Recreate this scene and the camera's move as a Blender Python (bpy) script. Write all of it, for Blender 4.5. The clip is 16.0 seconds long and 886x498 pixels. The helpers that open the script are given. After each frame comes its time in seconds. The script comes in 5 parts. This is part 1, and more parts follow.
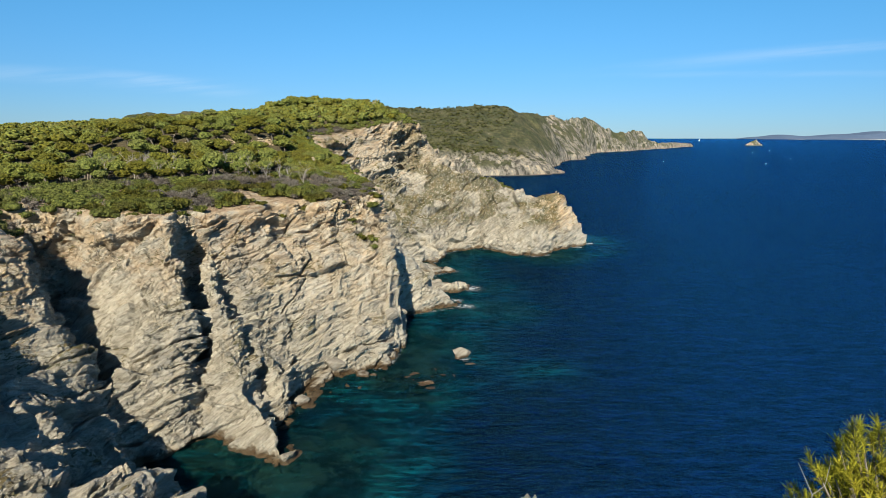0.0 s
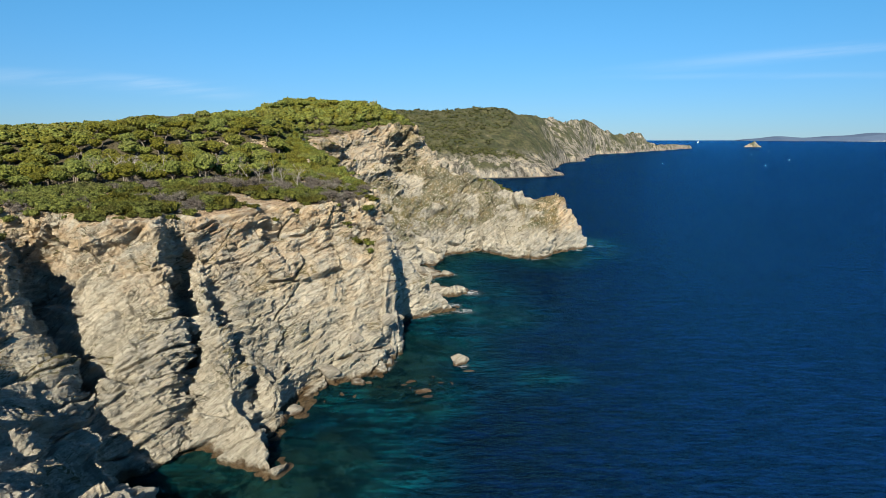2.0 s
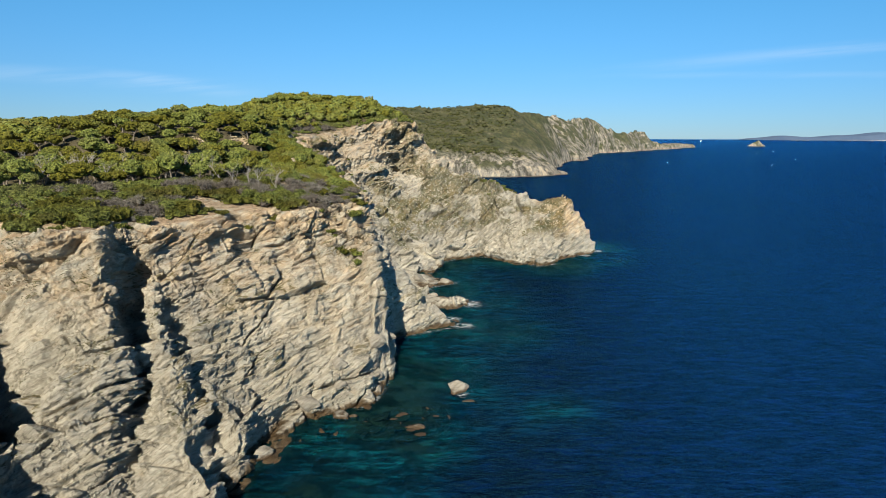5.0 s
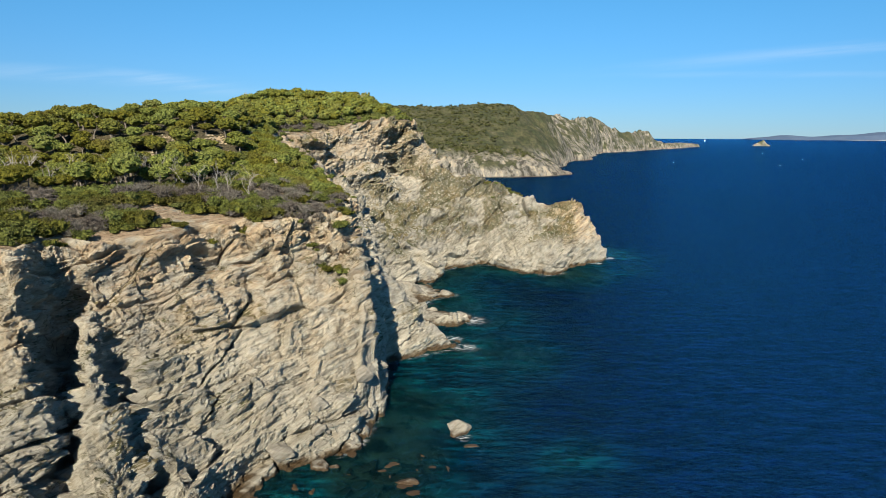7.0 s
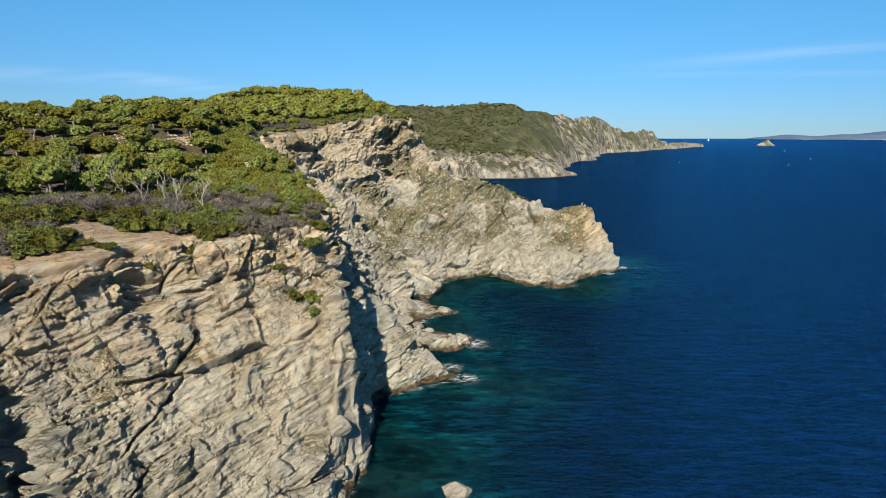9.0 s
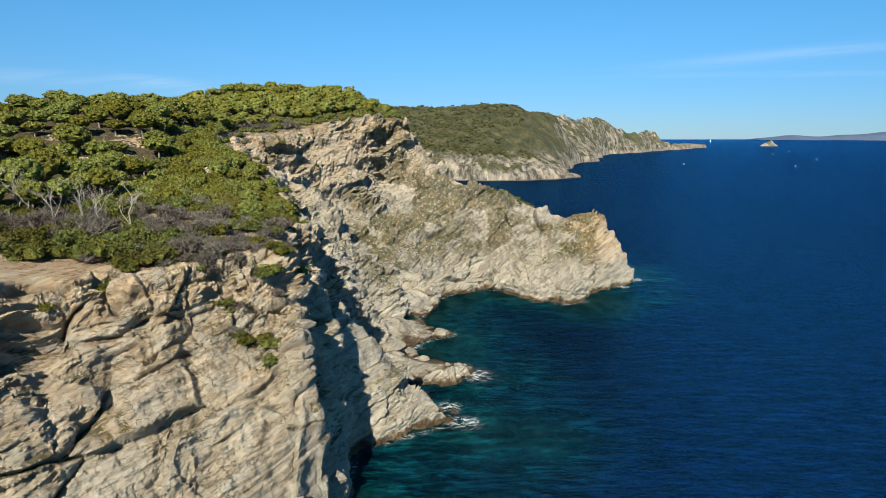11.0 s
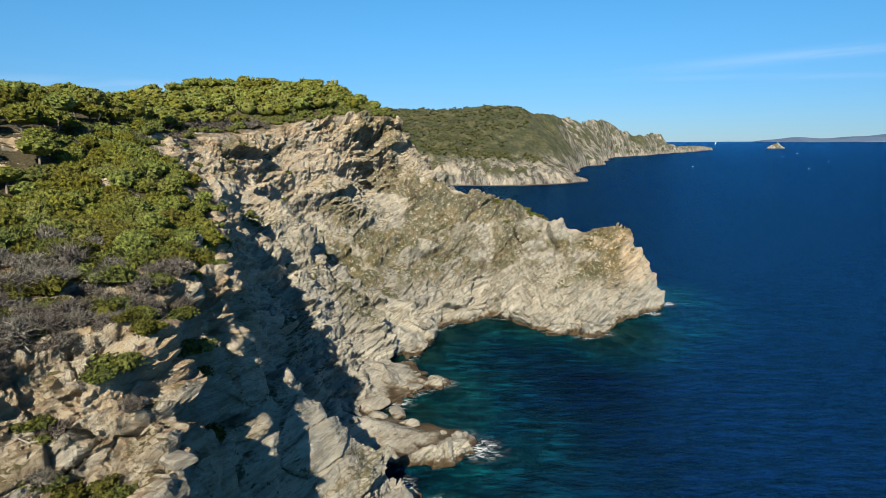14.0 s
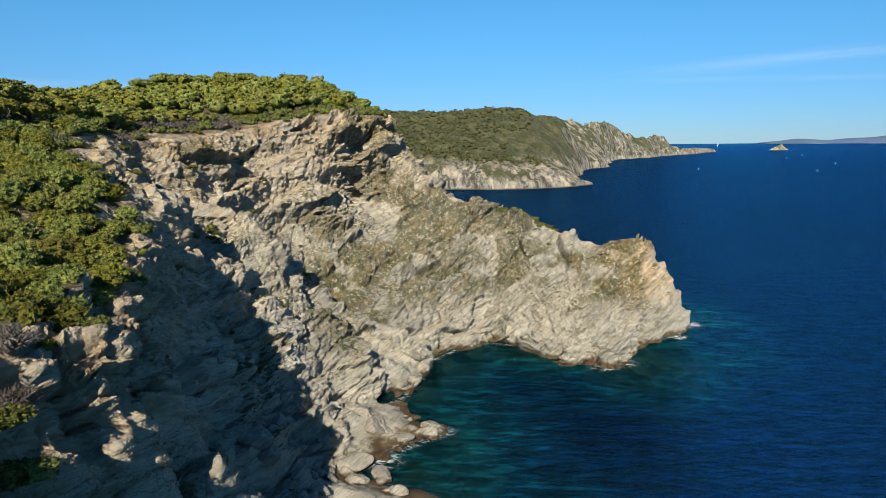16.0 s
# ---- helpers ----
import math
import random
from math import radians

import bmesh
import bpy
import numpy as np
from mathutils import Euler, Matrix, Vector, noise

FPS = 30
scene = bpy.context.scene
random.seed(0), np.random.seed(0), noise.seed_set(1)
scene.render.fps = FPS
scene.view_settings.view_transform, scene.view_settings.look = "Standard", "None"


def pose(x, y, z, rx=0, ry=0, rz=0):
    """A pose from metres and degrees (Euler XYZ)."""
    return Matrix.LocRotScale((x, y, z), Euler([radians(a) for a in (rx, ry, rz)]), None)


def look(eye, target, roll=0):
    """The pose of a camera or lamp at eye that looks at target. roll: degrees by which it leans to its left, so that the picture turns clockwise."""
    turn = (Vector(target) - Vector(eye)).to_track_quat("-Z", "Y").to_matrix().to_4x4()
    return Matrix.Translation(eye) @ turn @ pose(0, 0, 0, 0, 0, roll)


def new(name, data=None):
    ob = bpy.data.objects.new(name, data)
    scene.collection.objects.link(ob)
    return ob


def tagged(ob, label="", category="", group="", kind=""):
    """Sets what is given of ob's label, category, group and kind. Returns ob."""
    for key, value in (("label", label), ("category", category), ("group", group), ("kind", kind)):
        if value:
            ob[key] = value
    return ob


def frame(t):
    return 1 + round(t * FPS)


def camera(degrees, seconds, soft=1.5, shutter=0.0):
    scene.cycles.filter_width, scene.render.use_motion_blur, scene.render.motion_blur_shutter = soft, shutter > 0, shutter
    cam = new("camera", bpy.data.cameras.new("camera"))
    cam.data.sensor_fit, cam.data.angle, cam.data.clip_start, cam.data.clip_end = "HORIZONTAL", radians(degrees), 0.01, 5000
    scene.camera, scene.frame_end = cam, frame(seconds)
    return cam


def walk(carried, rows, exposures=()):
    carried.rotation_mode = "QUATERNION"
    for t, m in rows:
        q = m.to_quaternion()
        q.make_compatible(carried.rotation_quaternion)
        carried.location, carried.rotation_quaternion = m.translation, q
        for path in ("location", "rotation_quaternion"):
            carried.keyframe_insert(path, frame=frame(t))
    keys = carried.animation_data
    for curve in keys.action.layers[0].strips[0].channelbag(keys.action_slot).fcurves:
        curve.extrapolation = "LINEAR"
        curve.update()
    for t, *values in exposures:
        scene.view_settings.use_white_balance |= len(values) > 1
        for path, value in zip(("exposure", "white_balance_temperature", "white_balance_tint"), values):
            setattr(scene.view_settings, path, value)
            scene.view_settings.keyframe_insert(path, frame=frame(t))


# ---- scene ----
cam = camera(71.7, 16.0, soft=0.75)
PATH = [
    (0, (0.228, -0.908, 40.242), (0.248, 1.058, 39.878), 0.3),
    (0.5, (0.252, -0.336, 40.187), (0.272, 1.631, 39.825), 0.3),
    (1, (0.331, 0.31, 40.278), (0.352, 2.277, 39.916), 0.3),
    (1.5, (0.386, 1.021, 40.071), (0.408, 2.988, 39.713), 0.2),
    (2, (0.538, 2.015, 40.016), (0.561, 3.983, 39.659), 0.2),
    (2.5, (0.527, 3.311, 40.051), (0.553, 5.278, 39.693), 0.2),
    (3, (0.764, 4.974, 40.058), (0.788, 6.941, 39.697), 0.2),
    (3.5, (0.786, 7.028, 39.929), (0.811, 8.995, 39.568), 0.3),
    (4, (1.052, 9.625, 39.823), (1.074, 11.592, 39.462), 0.3),
    (6.5, (1.763, 25.857, 39.837), (1.777, 27.823, 39.471), 0.5),
    (7, (2.025, 29.685, 39.788), (2.036, 31.652, 39.422), 0.5),
    (7.5, (2.297, 33.317, 39.762), (2.305, 35.284, 39.395), 0.6),
    (8, (2.579, 37.184, 39.735), (2.585, 39.15, 39.369), 0.5),
    (8.5, (2.823, 41.022, 39.664), (2.828, 42.988, 39.299), 0.5),
    (9, (3.107, 45.165, 39.533), (3.11, 47.132, 39.169), 0.3),
    (11.5, (4.243, 65.097, 39.29), (4.24, 67.065, 38.932), 0.1),
    (12, (4.467, 69.384, 39.227), (4.462, 71.352, 38.871), -0.0),
    (12.5, (4.57, 73.563, 39.008), (4.564, 75.532, 38.655), -0.0),
    (13, (4.832, 77.87, 38.816), (4.824, 79.839, 38.466), -0.1),
    (13.5, (5.047, 81.89, 38.801), (5.037, 83.859, 38.451), -0.1),
    (14, (5.281, 85.914, 38.699), (5.269, 87.884, 38.351), -0.1),
    (14.5, (5.575, 90.203, 38.675), (5.561, 92.173, 38.328), -0.2),
    (15, (5.772, 94.119, 38.578), (5.756, 96.089, 38.233), -0.2),
    (15.5, (5.918, 98.244, 38.527), (5.901, 100.215, 38.185), -0.3),
    (16, (6.085, 102.142, 38.45), (6.068, 104.113, 38.111), -0.3),
]
walk(cam, [(t, look(eye, target, roll)) for t, eye, target, roll in PATH], exposures=[(0, 1.1), (16, 1.1)])

from mathutils.bvhtree import BVHTree

# ---- light ----
SUN_AZ, SUN_EL = 6.0, 33.0          # heading of the light from +y towards +x, and height of the sun, degrees
world = bpy.data.worlds.new("sky")
scene.world = world
world.use_nodes = True
wn, wl = world.node_tree.nodes, world.node_tree.links
wn.clear()
w_sky = wn.new("ShaderNodeTexSky")
w_sky.sky_type = 'NISHITA'
w_sky.sun_disc = False
w_sky.sun_elevation = radians(SUN_EL)
w_sky.sun_rotation = radians(180 + SUN_AZ)
w_sky.altitude, w_sky.air_density, w_sky.dust_density, w_sky.ozone_density = 0, 1.0, 0.0, 4.0
w_bg = wn.new("ShaderNodeBackground")
w_bg.inputs["Strength"].default_value = 0.047
w_out = wn.new("ShaderNodeOutputWorld")
# thin cirrus: two long drawn-out wisps over the sea and the wood
w_tc = wn.new("ShaderNodeTexCoord")
w_xyz = wn.new("ShaderNodeSeparateXYZ")
wl.new(w_tc.outputs["Generated"], w_xyz.inputs["Vector"])


def wm(op, a, b=0.0, c=0.0):
    n = wn.new("ShaderNodeMath")
    n.operation = op
    for k, v in enumerate((a, b, c)):
        if isinstance(v, bpy.types.NodeSocket):
            wl.new(v, n.inputs[k])
        else:
            n.inputs[k].default_value = v
    return n.outputs[0]


def wspan(v, lo, hi, top=1.0):
    n = wn.new("ShaderNodeMapRange")
    n.interpolation_type = 'SMOOTHSTEP'
    wl.new(v, n.inputs["Value"])
    n.inputs["From Min"].default_value, n.inputs["From Max"].default_value, n.inputs["To Max"].default_value = lo, hi, top
    return n.outputs["Result"]


w_ahead = wm('MAXIMUM', w_xyz.outputs["Y"], 0.02)
w_u, w_v = wm('DIVIDE', w_xyz.outputs["X"], w_ahead), wm('DIVIDE', w_xyz.outputs["Z"], w_ahead)
w_map = wn.new("ShaderNodeCombineXYZ")
wl.new(wm('MULTIPLY', w_u, 3.0), w_map.inputs["X"])
wl.new(wm('MULTIPLY', wm('SUBTRACT', w_v, wm('MULTIPLY', w_u, 0.10)), 40.0), w_map.inputs["Y"])
w_noise = wn.new("ShaderNodeTexNoise")
wl.new(w_map.outputs["Vector"], w_noise.inputs["Vector"])
for key, val in (("Scale", 1.0), ("Detail", 7), ("Roughness", 0.6)):
    w_noise.inputs[key].default_value = val
w_total = None
for u0, v0, slope, half, lo, hi, much in ((0.27, 0.103, 0.097, 0.016, 0.12, 0.60, 0.16), (0.30, 0.096, 0.01, 0.008, 0.10, 0.40, 0.07), (-0.40, 0.076, -0.10, 0.018, -0.62, -0.42, 0.26), (-0.60, 0.088, -0.06, 0.020, -0.95, -0.6, 0.14)):
    off = wm('ABSOLUTE', wm('SUBTRACT', wm('SUBTRACT', w_v, v0), wm('MULTIPLY', wm('SUBTRACT', w_u, u0), slope)))
    band = wm('MULTIPLY', wspan(off, half, 0.0), wspan(w_u, lo, hi, much))
    if u0 < 0:
        band = wm('MULTIPLY', band, wspan(w_u, -0.25, -0.42))
    w_total = band if w_total is None else wm('MAXIMUM', w_total, band)
w_veil = wm('MULTIPLY', w_total, wspan(w_noise.outputs["Fac"], 0.30, 0.66))
w_mix = wn.new("ShaderNodeMixRGB")
w_mix.inputs["Color2"].default_value = (9.0, 10.0, 11.0, 1)
wl.new(wm('MULTIPLY', w_veil, wspan(w_xyz.outputs["Y"], 0.05, 0.3)), w_mix.inputs["Fac"])
# clear sea air: the sky keeps its blue down to the horizon
w_up = wn.new("ShaderNodeMapRange")
w_up.interpolation_type = 'SMOOTHSTEP'
w_up.inputs["From Min"].default_value, w_up.inputs["From Max"].default_value = -0.02, 0.26
w_tint = wn.new("ShaderNodeMixRGB")
w_tint.inputs["Color1"].default_value = (0.37, 0.61, 1.02, 1)
w_tint.inputs["Color2"].default_value = (0.44, 1.0, 1.22, 1)
w_air = wn.new("ShaderNodeMixRGB")
w_air.blend_type = 'MULTIPLY'
w_air.inputs["Fac"].default_value = 1.0
wl.new(w_xyz.outputs["Z"], w_up.inputs["Value"])
wl.new(w_up.outputs["Result"], w_tint.inputs["Fac"])
wl.new(w_sky.outputs["Color"], w_air.inputs["Color1"])
wl.new(w_tint.outputs["Color"], w_air.inputs["Color2"])
wl.new(w_air.outputs["Color"], w_mix.inputs["Color1"])
wl.new(w_mix.outputs["Color"], w_bg.inputs["Color"])
wl.new(w_bg.outputs["Background"], w_out.inputs["Surface"])

sun_data = bpy.data.lights.new("sun", 'SUN')
sun_data.energy, sun_data.angle, sun_data.color = 5.0, radians(0.53), (1.0, 0.91, 0.74)
sun = new("sun", sun_data)
az, el = radians(SUN_AZ), radians(SUN_EL)
sun_way = Vector((math.sin(az) * math.cos(el), math.cos(az) * math.cos(el), -math.sin(el)))
sun.matrix_world = look((0, -200, 150), Vector((0, -200, 150)) + sun_way)


# ---- materials ----
class Nodes:
    """A material's node tree, with short ways to the nodes used here."""

    def __init__(self, name):
        self.mat = bpy.data.materials.new(name)
        self.mat.use_nodes = True
        self.t = self.mat.node_tree
        self.t.nodes.clear()

    def node(self, kind, **ins):
        n = self.t.nodes.new(kind)
        for k, v in ins.items():
            self.put(n, k.replace("_", " "), v)
        return n

    def put(self, n, key, v):
        s = n.inputs[int(key[1:])] if key[0] == "i" and key[1:].isdigit() else n.inputs[key]
        if isinstance(v, bpy.types.NodeSocket):
            self.t.links.new(v, s)
        else:
            s.default_value = v

    def pos(self):
        return self.node("ShaderNodeNewGeometry").outputs["Position"]

    def nz(self):
        g = self.node("ShaderNodeNewGeometry").outputs["Normal"]
        return self.node("ShaderNodeSeparateXYZ", Vector=g).outputs["Z"]

    def z(self):
        return self.node("ShaderNodeSeparateXYZ", Vector=self.pos()).outputs["Z"]

    def mapped(self, vec, rot=(0, 0, 0), scale=(1, 1, 1)):
        n = self.node("ShaderNodeMapping", Vector=vec)
        n.inputs["Rotation"].default_value = [radians(a) for a in rot]
        n.inputs["Scale"].default_value = scale
        return n.outputs["Vector"]

    def noise(self, vec, scale, detail=5, rough=0.6, distort=0.0):
        return self.node("ShaderNodeTexNoise", Vector=vec, Scale=scale, Detail=detail, Roughness=rough, Distortion=distort).outputs["Fac"]

    def span(self, v, lo, hi, a=0.0, b=1.0):
        n = self.node("ShaderNodeMapRange", Value=v)
        n.interpolation_type = 'SMOOTHSTEP'
        for k, q in (("From Min", lo), ("From Max", hi), ("To Min", a), ("To Max", b)):
            n.inputs[k].default_value = q
        return n.outputs["Result"]

    def math(self, op, a, b=0.0):
        n = self.t.nodes.new("ShaderNodeMath")
        n.operation = op
        self.put(n, "i0", a)
        self.put(n, "i1", b)
        return n.outputs[0]

    def mix(self, f, a, b, op='MIX'):
        n = self.t.nodes.new("ShaderNodeMixRGB")
        n.blend_type = op
        self.put(n, "Fac", f)
        for k, v in (("Color1", a), ("Color2", b)):
            self.put(n, k, (*v, 1) if isinstance(v, tuple) and len(v) == 3 else v)
        return n.outputs["Color"]

    def bump(self, h, dist, strength=1.0, normal=None):
        n = self.node("ShaderNodeBump", Height=h, Distance=dist, Strength=strength)
        if normal is not None:
            self.put(n, "Normal", normal)
        return n.outputs["Normal"]

    def attr(self, name):
        n = self.t.nodes.new("ShaderNodeAttribute")
        n.attribute_name = name
        return n.outputs["Fac"]

    def rand(self):
        return self.node("ShaderNodeObjectInfo").outputs["Random"]

    def island(self):
        return self.node("ShaderNodeNewGeometry").outputs["Random Per Island"]

    def done(self, color, rough=0.9, normal=None, spec=0.2):
        b = self.node("ShaderNodeBsdfPrincipled", Roughness=rough)
        self.put(b, "Base Color", (*color, 1) if isinstance(color, tuple) else color)
        self.put(b, "Specular IOR Level", spec)
        if normal is not None:
            self.put(b, "Normal", normal)
        o = self.node("ShaderNodeOutputMaterial", Surface=b.outputs[0])
        return self.mat


STRATA = (-0.62, 0.33, 0.71)        # the normal of the rock's bedding planes


def bedded(m, p, along, across):
    """Coordinates that run along the bedding planes and across them."""
    n = Vector(STRATA).normalized()
    u = n.cross(Vector((0, 0, 1))).normalized()
    v = n.cross(u)
    out = m.node("ShaderNodeCombineXYZ")
    for key, axis, k in (("X", u, along), ("Y", v, along), ("Z", n, across)):
        d = m.t.nodes.new("ShaderNodeVectorMath")
        d.operation = 'DOT_PRODUCT'
        m.put(d, "i0", p)
        d.inputs[1].default_value = axis * k
        m.put(out, key, d.outputs["Value"])
    return out.outputs["Vector"]


def rock_material(name, far=False, bare=False):
    """Bedded schist: grey-beige, ochre near the weathered rim, dark wet band at the water, dry grass on ledges."""
    m = Nodes(name)
    p = m.pos()
    z, nz = m.z(), m.nz()
    big = m.noise(p, 0.055, 4, 0.6)
    mid = m.noise(p, 0.40, 6, 0.65, 0.4)
    lay = m.noise(bedded(m, p, 0.22, 1.5), 1.0, 8, 0.70, 0.25)
    thin = m.noise(bedded(m, p, 0.5, 5.0), 1.0, 8, 0.75, 0.3)
    fine = m.noise(p, 4.0, 7, 0.72)
    col = m.mix(m.span(lay, 0.28, 0.62), (0.285, 0.258, 0.200), (0.490, 0.458, 0.376))
    col = m.mix(m.span(big, 0.50, 0.64, 0, 0.65), col, m.mix(m.span(lay, 0.28, 0.62), (0.192, 0.190, 0.175), (0.330, 0.325, 0.298)))
    col = m.mix(m.span(mid, 0.52, 0.74, 0, 0.5), col, (0.36, 0.275, 0.16))
    col = m.mix(m.span(thin, 0.34, 0.50, 0.62, 0), col, (0.12, 0.10, 0.074))
    if not far:
        col = m.mix(m.math('MULTIPLY', m.attr("lichen"), 0.45), col, m.mix(m.span(lay, 0.3, 0.62), (0.145, 0.135, 0.115), (0.290, 0.268, 0.222)))
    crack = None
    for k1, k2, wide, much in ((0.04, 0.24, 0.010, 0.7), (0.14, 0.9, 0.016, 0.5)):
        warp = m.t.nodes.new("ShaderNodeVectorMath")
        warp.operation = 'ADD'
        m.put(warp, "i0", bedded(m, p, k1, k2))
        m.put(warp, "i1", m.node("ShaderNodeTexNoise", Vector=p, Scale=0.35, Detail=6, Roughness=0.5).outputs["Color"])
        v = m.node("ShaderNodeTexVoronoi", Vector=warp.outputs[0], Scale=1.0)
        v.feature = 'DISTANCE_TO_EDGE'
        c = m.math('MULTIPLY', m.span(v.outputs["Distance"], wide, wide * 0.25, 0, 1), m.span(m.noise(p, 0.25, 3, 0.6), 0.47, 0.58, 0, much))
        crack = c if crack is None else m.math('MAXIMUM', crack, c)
    # crack lines: grime and the shade inside them, both put into the colour
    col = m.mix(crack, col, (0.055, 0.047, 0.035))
    rim = m.math('MULTIPLY', m.attr("rim"), m.span(mid, 0.34, 0.60))
    col = m.mix(m.math('MULTIPLY', rim, 0.78), col, m.mix(m.span(lay, 0.35, 0.6), (0.330, 0.215, 0.115), (0.550, 0.420, 0.265)))
    stain = m.span(m.noise(bedded(m, p, 0.25, 0.9), 1.0, 8, 0.75), 0.58, 0.70)
    col = m.mix(m.math('MULTIPLY', stain, 0.40), col, (0.10, 0.084, 0.062))
    col = m.mix(m.span(fine, 0.50, 0.72, 0, 0.5), col, (0.38, 0.345, 0.275))
    col = m.mix(m.span(fine, 0.44, 0.28, 0, 0.6), col, (0.10, 0.088, 0.066))
    if far:
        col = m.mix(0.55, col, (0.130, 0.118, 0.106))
        veg = m.math('MULTIPLY', m.span(nz, 0.36, 0.56), m.span(m.noise(p, 0.018, 6, 0.65), *((0.47, 0.56) if bare else (0.30, 0.42))))
        veg = m.math('MULTIPLY', veg, m.span(z, 14.0, 30.0))
        gcol = m.mix(m.span(m.noise(p, 0.05, 5, 0.65), 0.38, 0.62), (0.040, 0.052, 0.018), (0.105, 0.102, 0.044))
        tuft = m.span(m.noise(p, 0.35, 4, 0.7), 0.40, 0.62)
        gcol = m.mix(tuft, m.mix(0.6, gcol, (0.02, 0.024, 0.012)), gcol)
    else:
        grass = m.math('MULTIPLY', m.span(m.noise(p, 0.13, 5, 0.68), 0.50, 0.58), m.span(nz, 0.38, 0.58))
        grass = m.math('MAXIMUM', grass, m.attr("olive"))
        grass = m.math('MULTIPLY', grass, m.span(m.noise(p, 1.3, 6, 0.72), 0.36, 0.50))
        grass = m.math('MULTIPLY', grass, m.span(z, 4.0, 9.0))
        gcol = m.mix(m.span(m.noise(p, 0.35, 4, 0.6), 0.42, 0.60), (0.0784, 0.0740, 0.0240), (0.150, 0.112, 0.0400))
        gcol = m.mix(m.span(m.noise(p, 0.30, 3, 0.6), 0.50, 0.66), gcol, (0.0475, 0.0546, 0.0143))
        gcol = m.mix(m.span(fine, 0.35, 0.6, 0.5, 0), gcol, (0.0285, 0.0261, 0.0119))
        col = m.mix(m.math('MULTIPLY', grass, 0.92), col, gcol)
        soil = m.math('MULTIPLY', m.span(nz, 0.88, 0.96), m.span(z, 15.0, 24.0))
        scol = m.mix(m.span(m.noise(p, 0.7, 6, 0.7), 0.35, 0.65), (0.27, 0.185, 0.115), (0.41, 0.305, 0.205))
        scol = m.mix(m.span(m.noise(p, 2.5, 5, 0.7), 0.52, 0.62, 0, 0.7), scol, (0.0618, 0.0546, 0.0238))
        litter = m.math('MULTIPLY', m.attr("litter"), m.span(m.noise(p, 1.1, 5, 0.7), 0.30, 0.45))
        scol = m.mix(litter, scol, m.mix(m.span(fine, 0.35, 0.65), (0.045, 0.035, 0.022), (0.10, 0.08, 0.05)))
        col = m.mix(soil, col, scol)
        under = m.math('MULTIPLY', m.math('MULTIPLY', m.attr("litter"), m.span(nz, 0.45, 0.62)), m.span(m.noise(p, 0.8, 4, 0.7), 0.20, 0.34))
        col = m.mix(under, col, m.mix(m.span(fine, 0.35, 0.65), (0.050, 0.042, 0.024), (0.11, 0.092, 0.05)))
    wob = m.math('ADD', z, m.span(m.noise(p, 0.6, 4, 0.6), 0.2, 0.8, -0.6, 0.6))
    col = m.mix(m.span(wob, 1.3, 0.4), col, m.mix(m.span(mid, 0.4, 0.6), (0.057, 0.0356, 0.0166), (0.105, 0.0737, 0.0404)))
    floor_col = m.mix(m.span(m.noise(p, 0.20, 6, 0.68), 0.46, 0.54), (0.0143, 0.0171, 0.00855), (0.124, 0.0998, 0.0594))
    col = m.mix(m.span(z, 0.1, -0.5), col, floor_col)
    if far:
        broad = m.noise(m.mapped(p, (0, 0, 0), (1, 1, 0.45)), 0.055, 8, 0.74, 0.6)
        col = m.mix(m.span(broad, 0.50, 0.34, 0, 0.7), col, (0.055, 0.050, 0.042))
        col = m.mix(m.span(broad, 0.54, 0.70, 0, 0.5), col, (0.27, 0.23, 0.175))
        patch = m.noise(m.mapped(p, (0, 20, 0), (1, 1, 0.5)), 0.22, 7, 0.75, 0.5)
        col = m.mix(m.span(patch, 0.48, 0.36, 0, 0.75), col, (0.060, 0.056, 0.040))
        col = m.mix(m.span(patch, 0.54, 0.66, 0, 0.55), col, (0.36, 0.27, 0.165))
        streak = m.noise(m.mapped(p, (0, 35, 0), (1, 1, 0.3)), 0.16, 7, 0.7, 0.4)
        col = m.mix(m.span(streak, 0.50, 0.40, 0, 0.85), col, (0.042, 0.038, 0.030))
        col = m.mix(m.span(streak, 0.52, 0.62, 0, 0.75), col, (0.46, 0.385, 0.275))
        hang = m.math('MULTIPLY', m.span(m.noise(p, 0.06, 6, 0.7), 0.50, 0.55), m.span(z, 6.0, 13.0))
        col = m.mix(m.math('MULTIPLY', m.math('MAXIMUM', veg, hang), 0.93), col, gcol)
        col = m.mix(m.span(z, 1.6, 0.6), col, (0.10, 0.09, 0.075))
        return m.done(col, 0.9, m.bump(m.noise(p, 0.3, 6, 0.7), 1.6, 0.9, m.bump(broad, 9.0, 1.0)), 0.2)
    n1 = m.bump(lay, 0.55, 0.9)
    n2 = m.bump(m.noise(p, 1.4, 9, 0.76), 0.42, 0.9, n1)
    n3 = m.bump(crack, -0.30, 1.0, m.bump(fine, 0.22, 1.0, m.bump(thin, 0.30, 1.0, n2)))
    rough = m.span(wob, 1.0, 0.3, 0.92, 0.5)
    return m.done(col, rough, n3, 0.25)


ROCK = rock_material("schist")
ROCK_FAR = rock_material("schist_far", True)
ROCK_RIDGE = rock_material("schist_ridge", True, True)


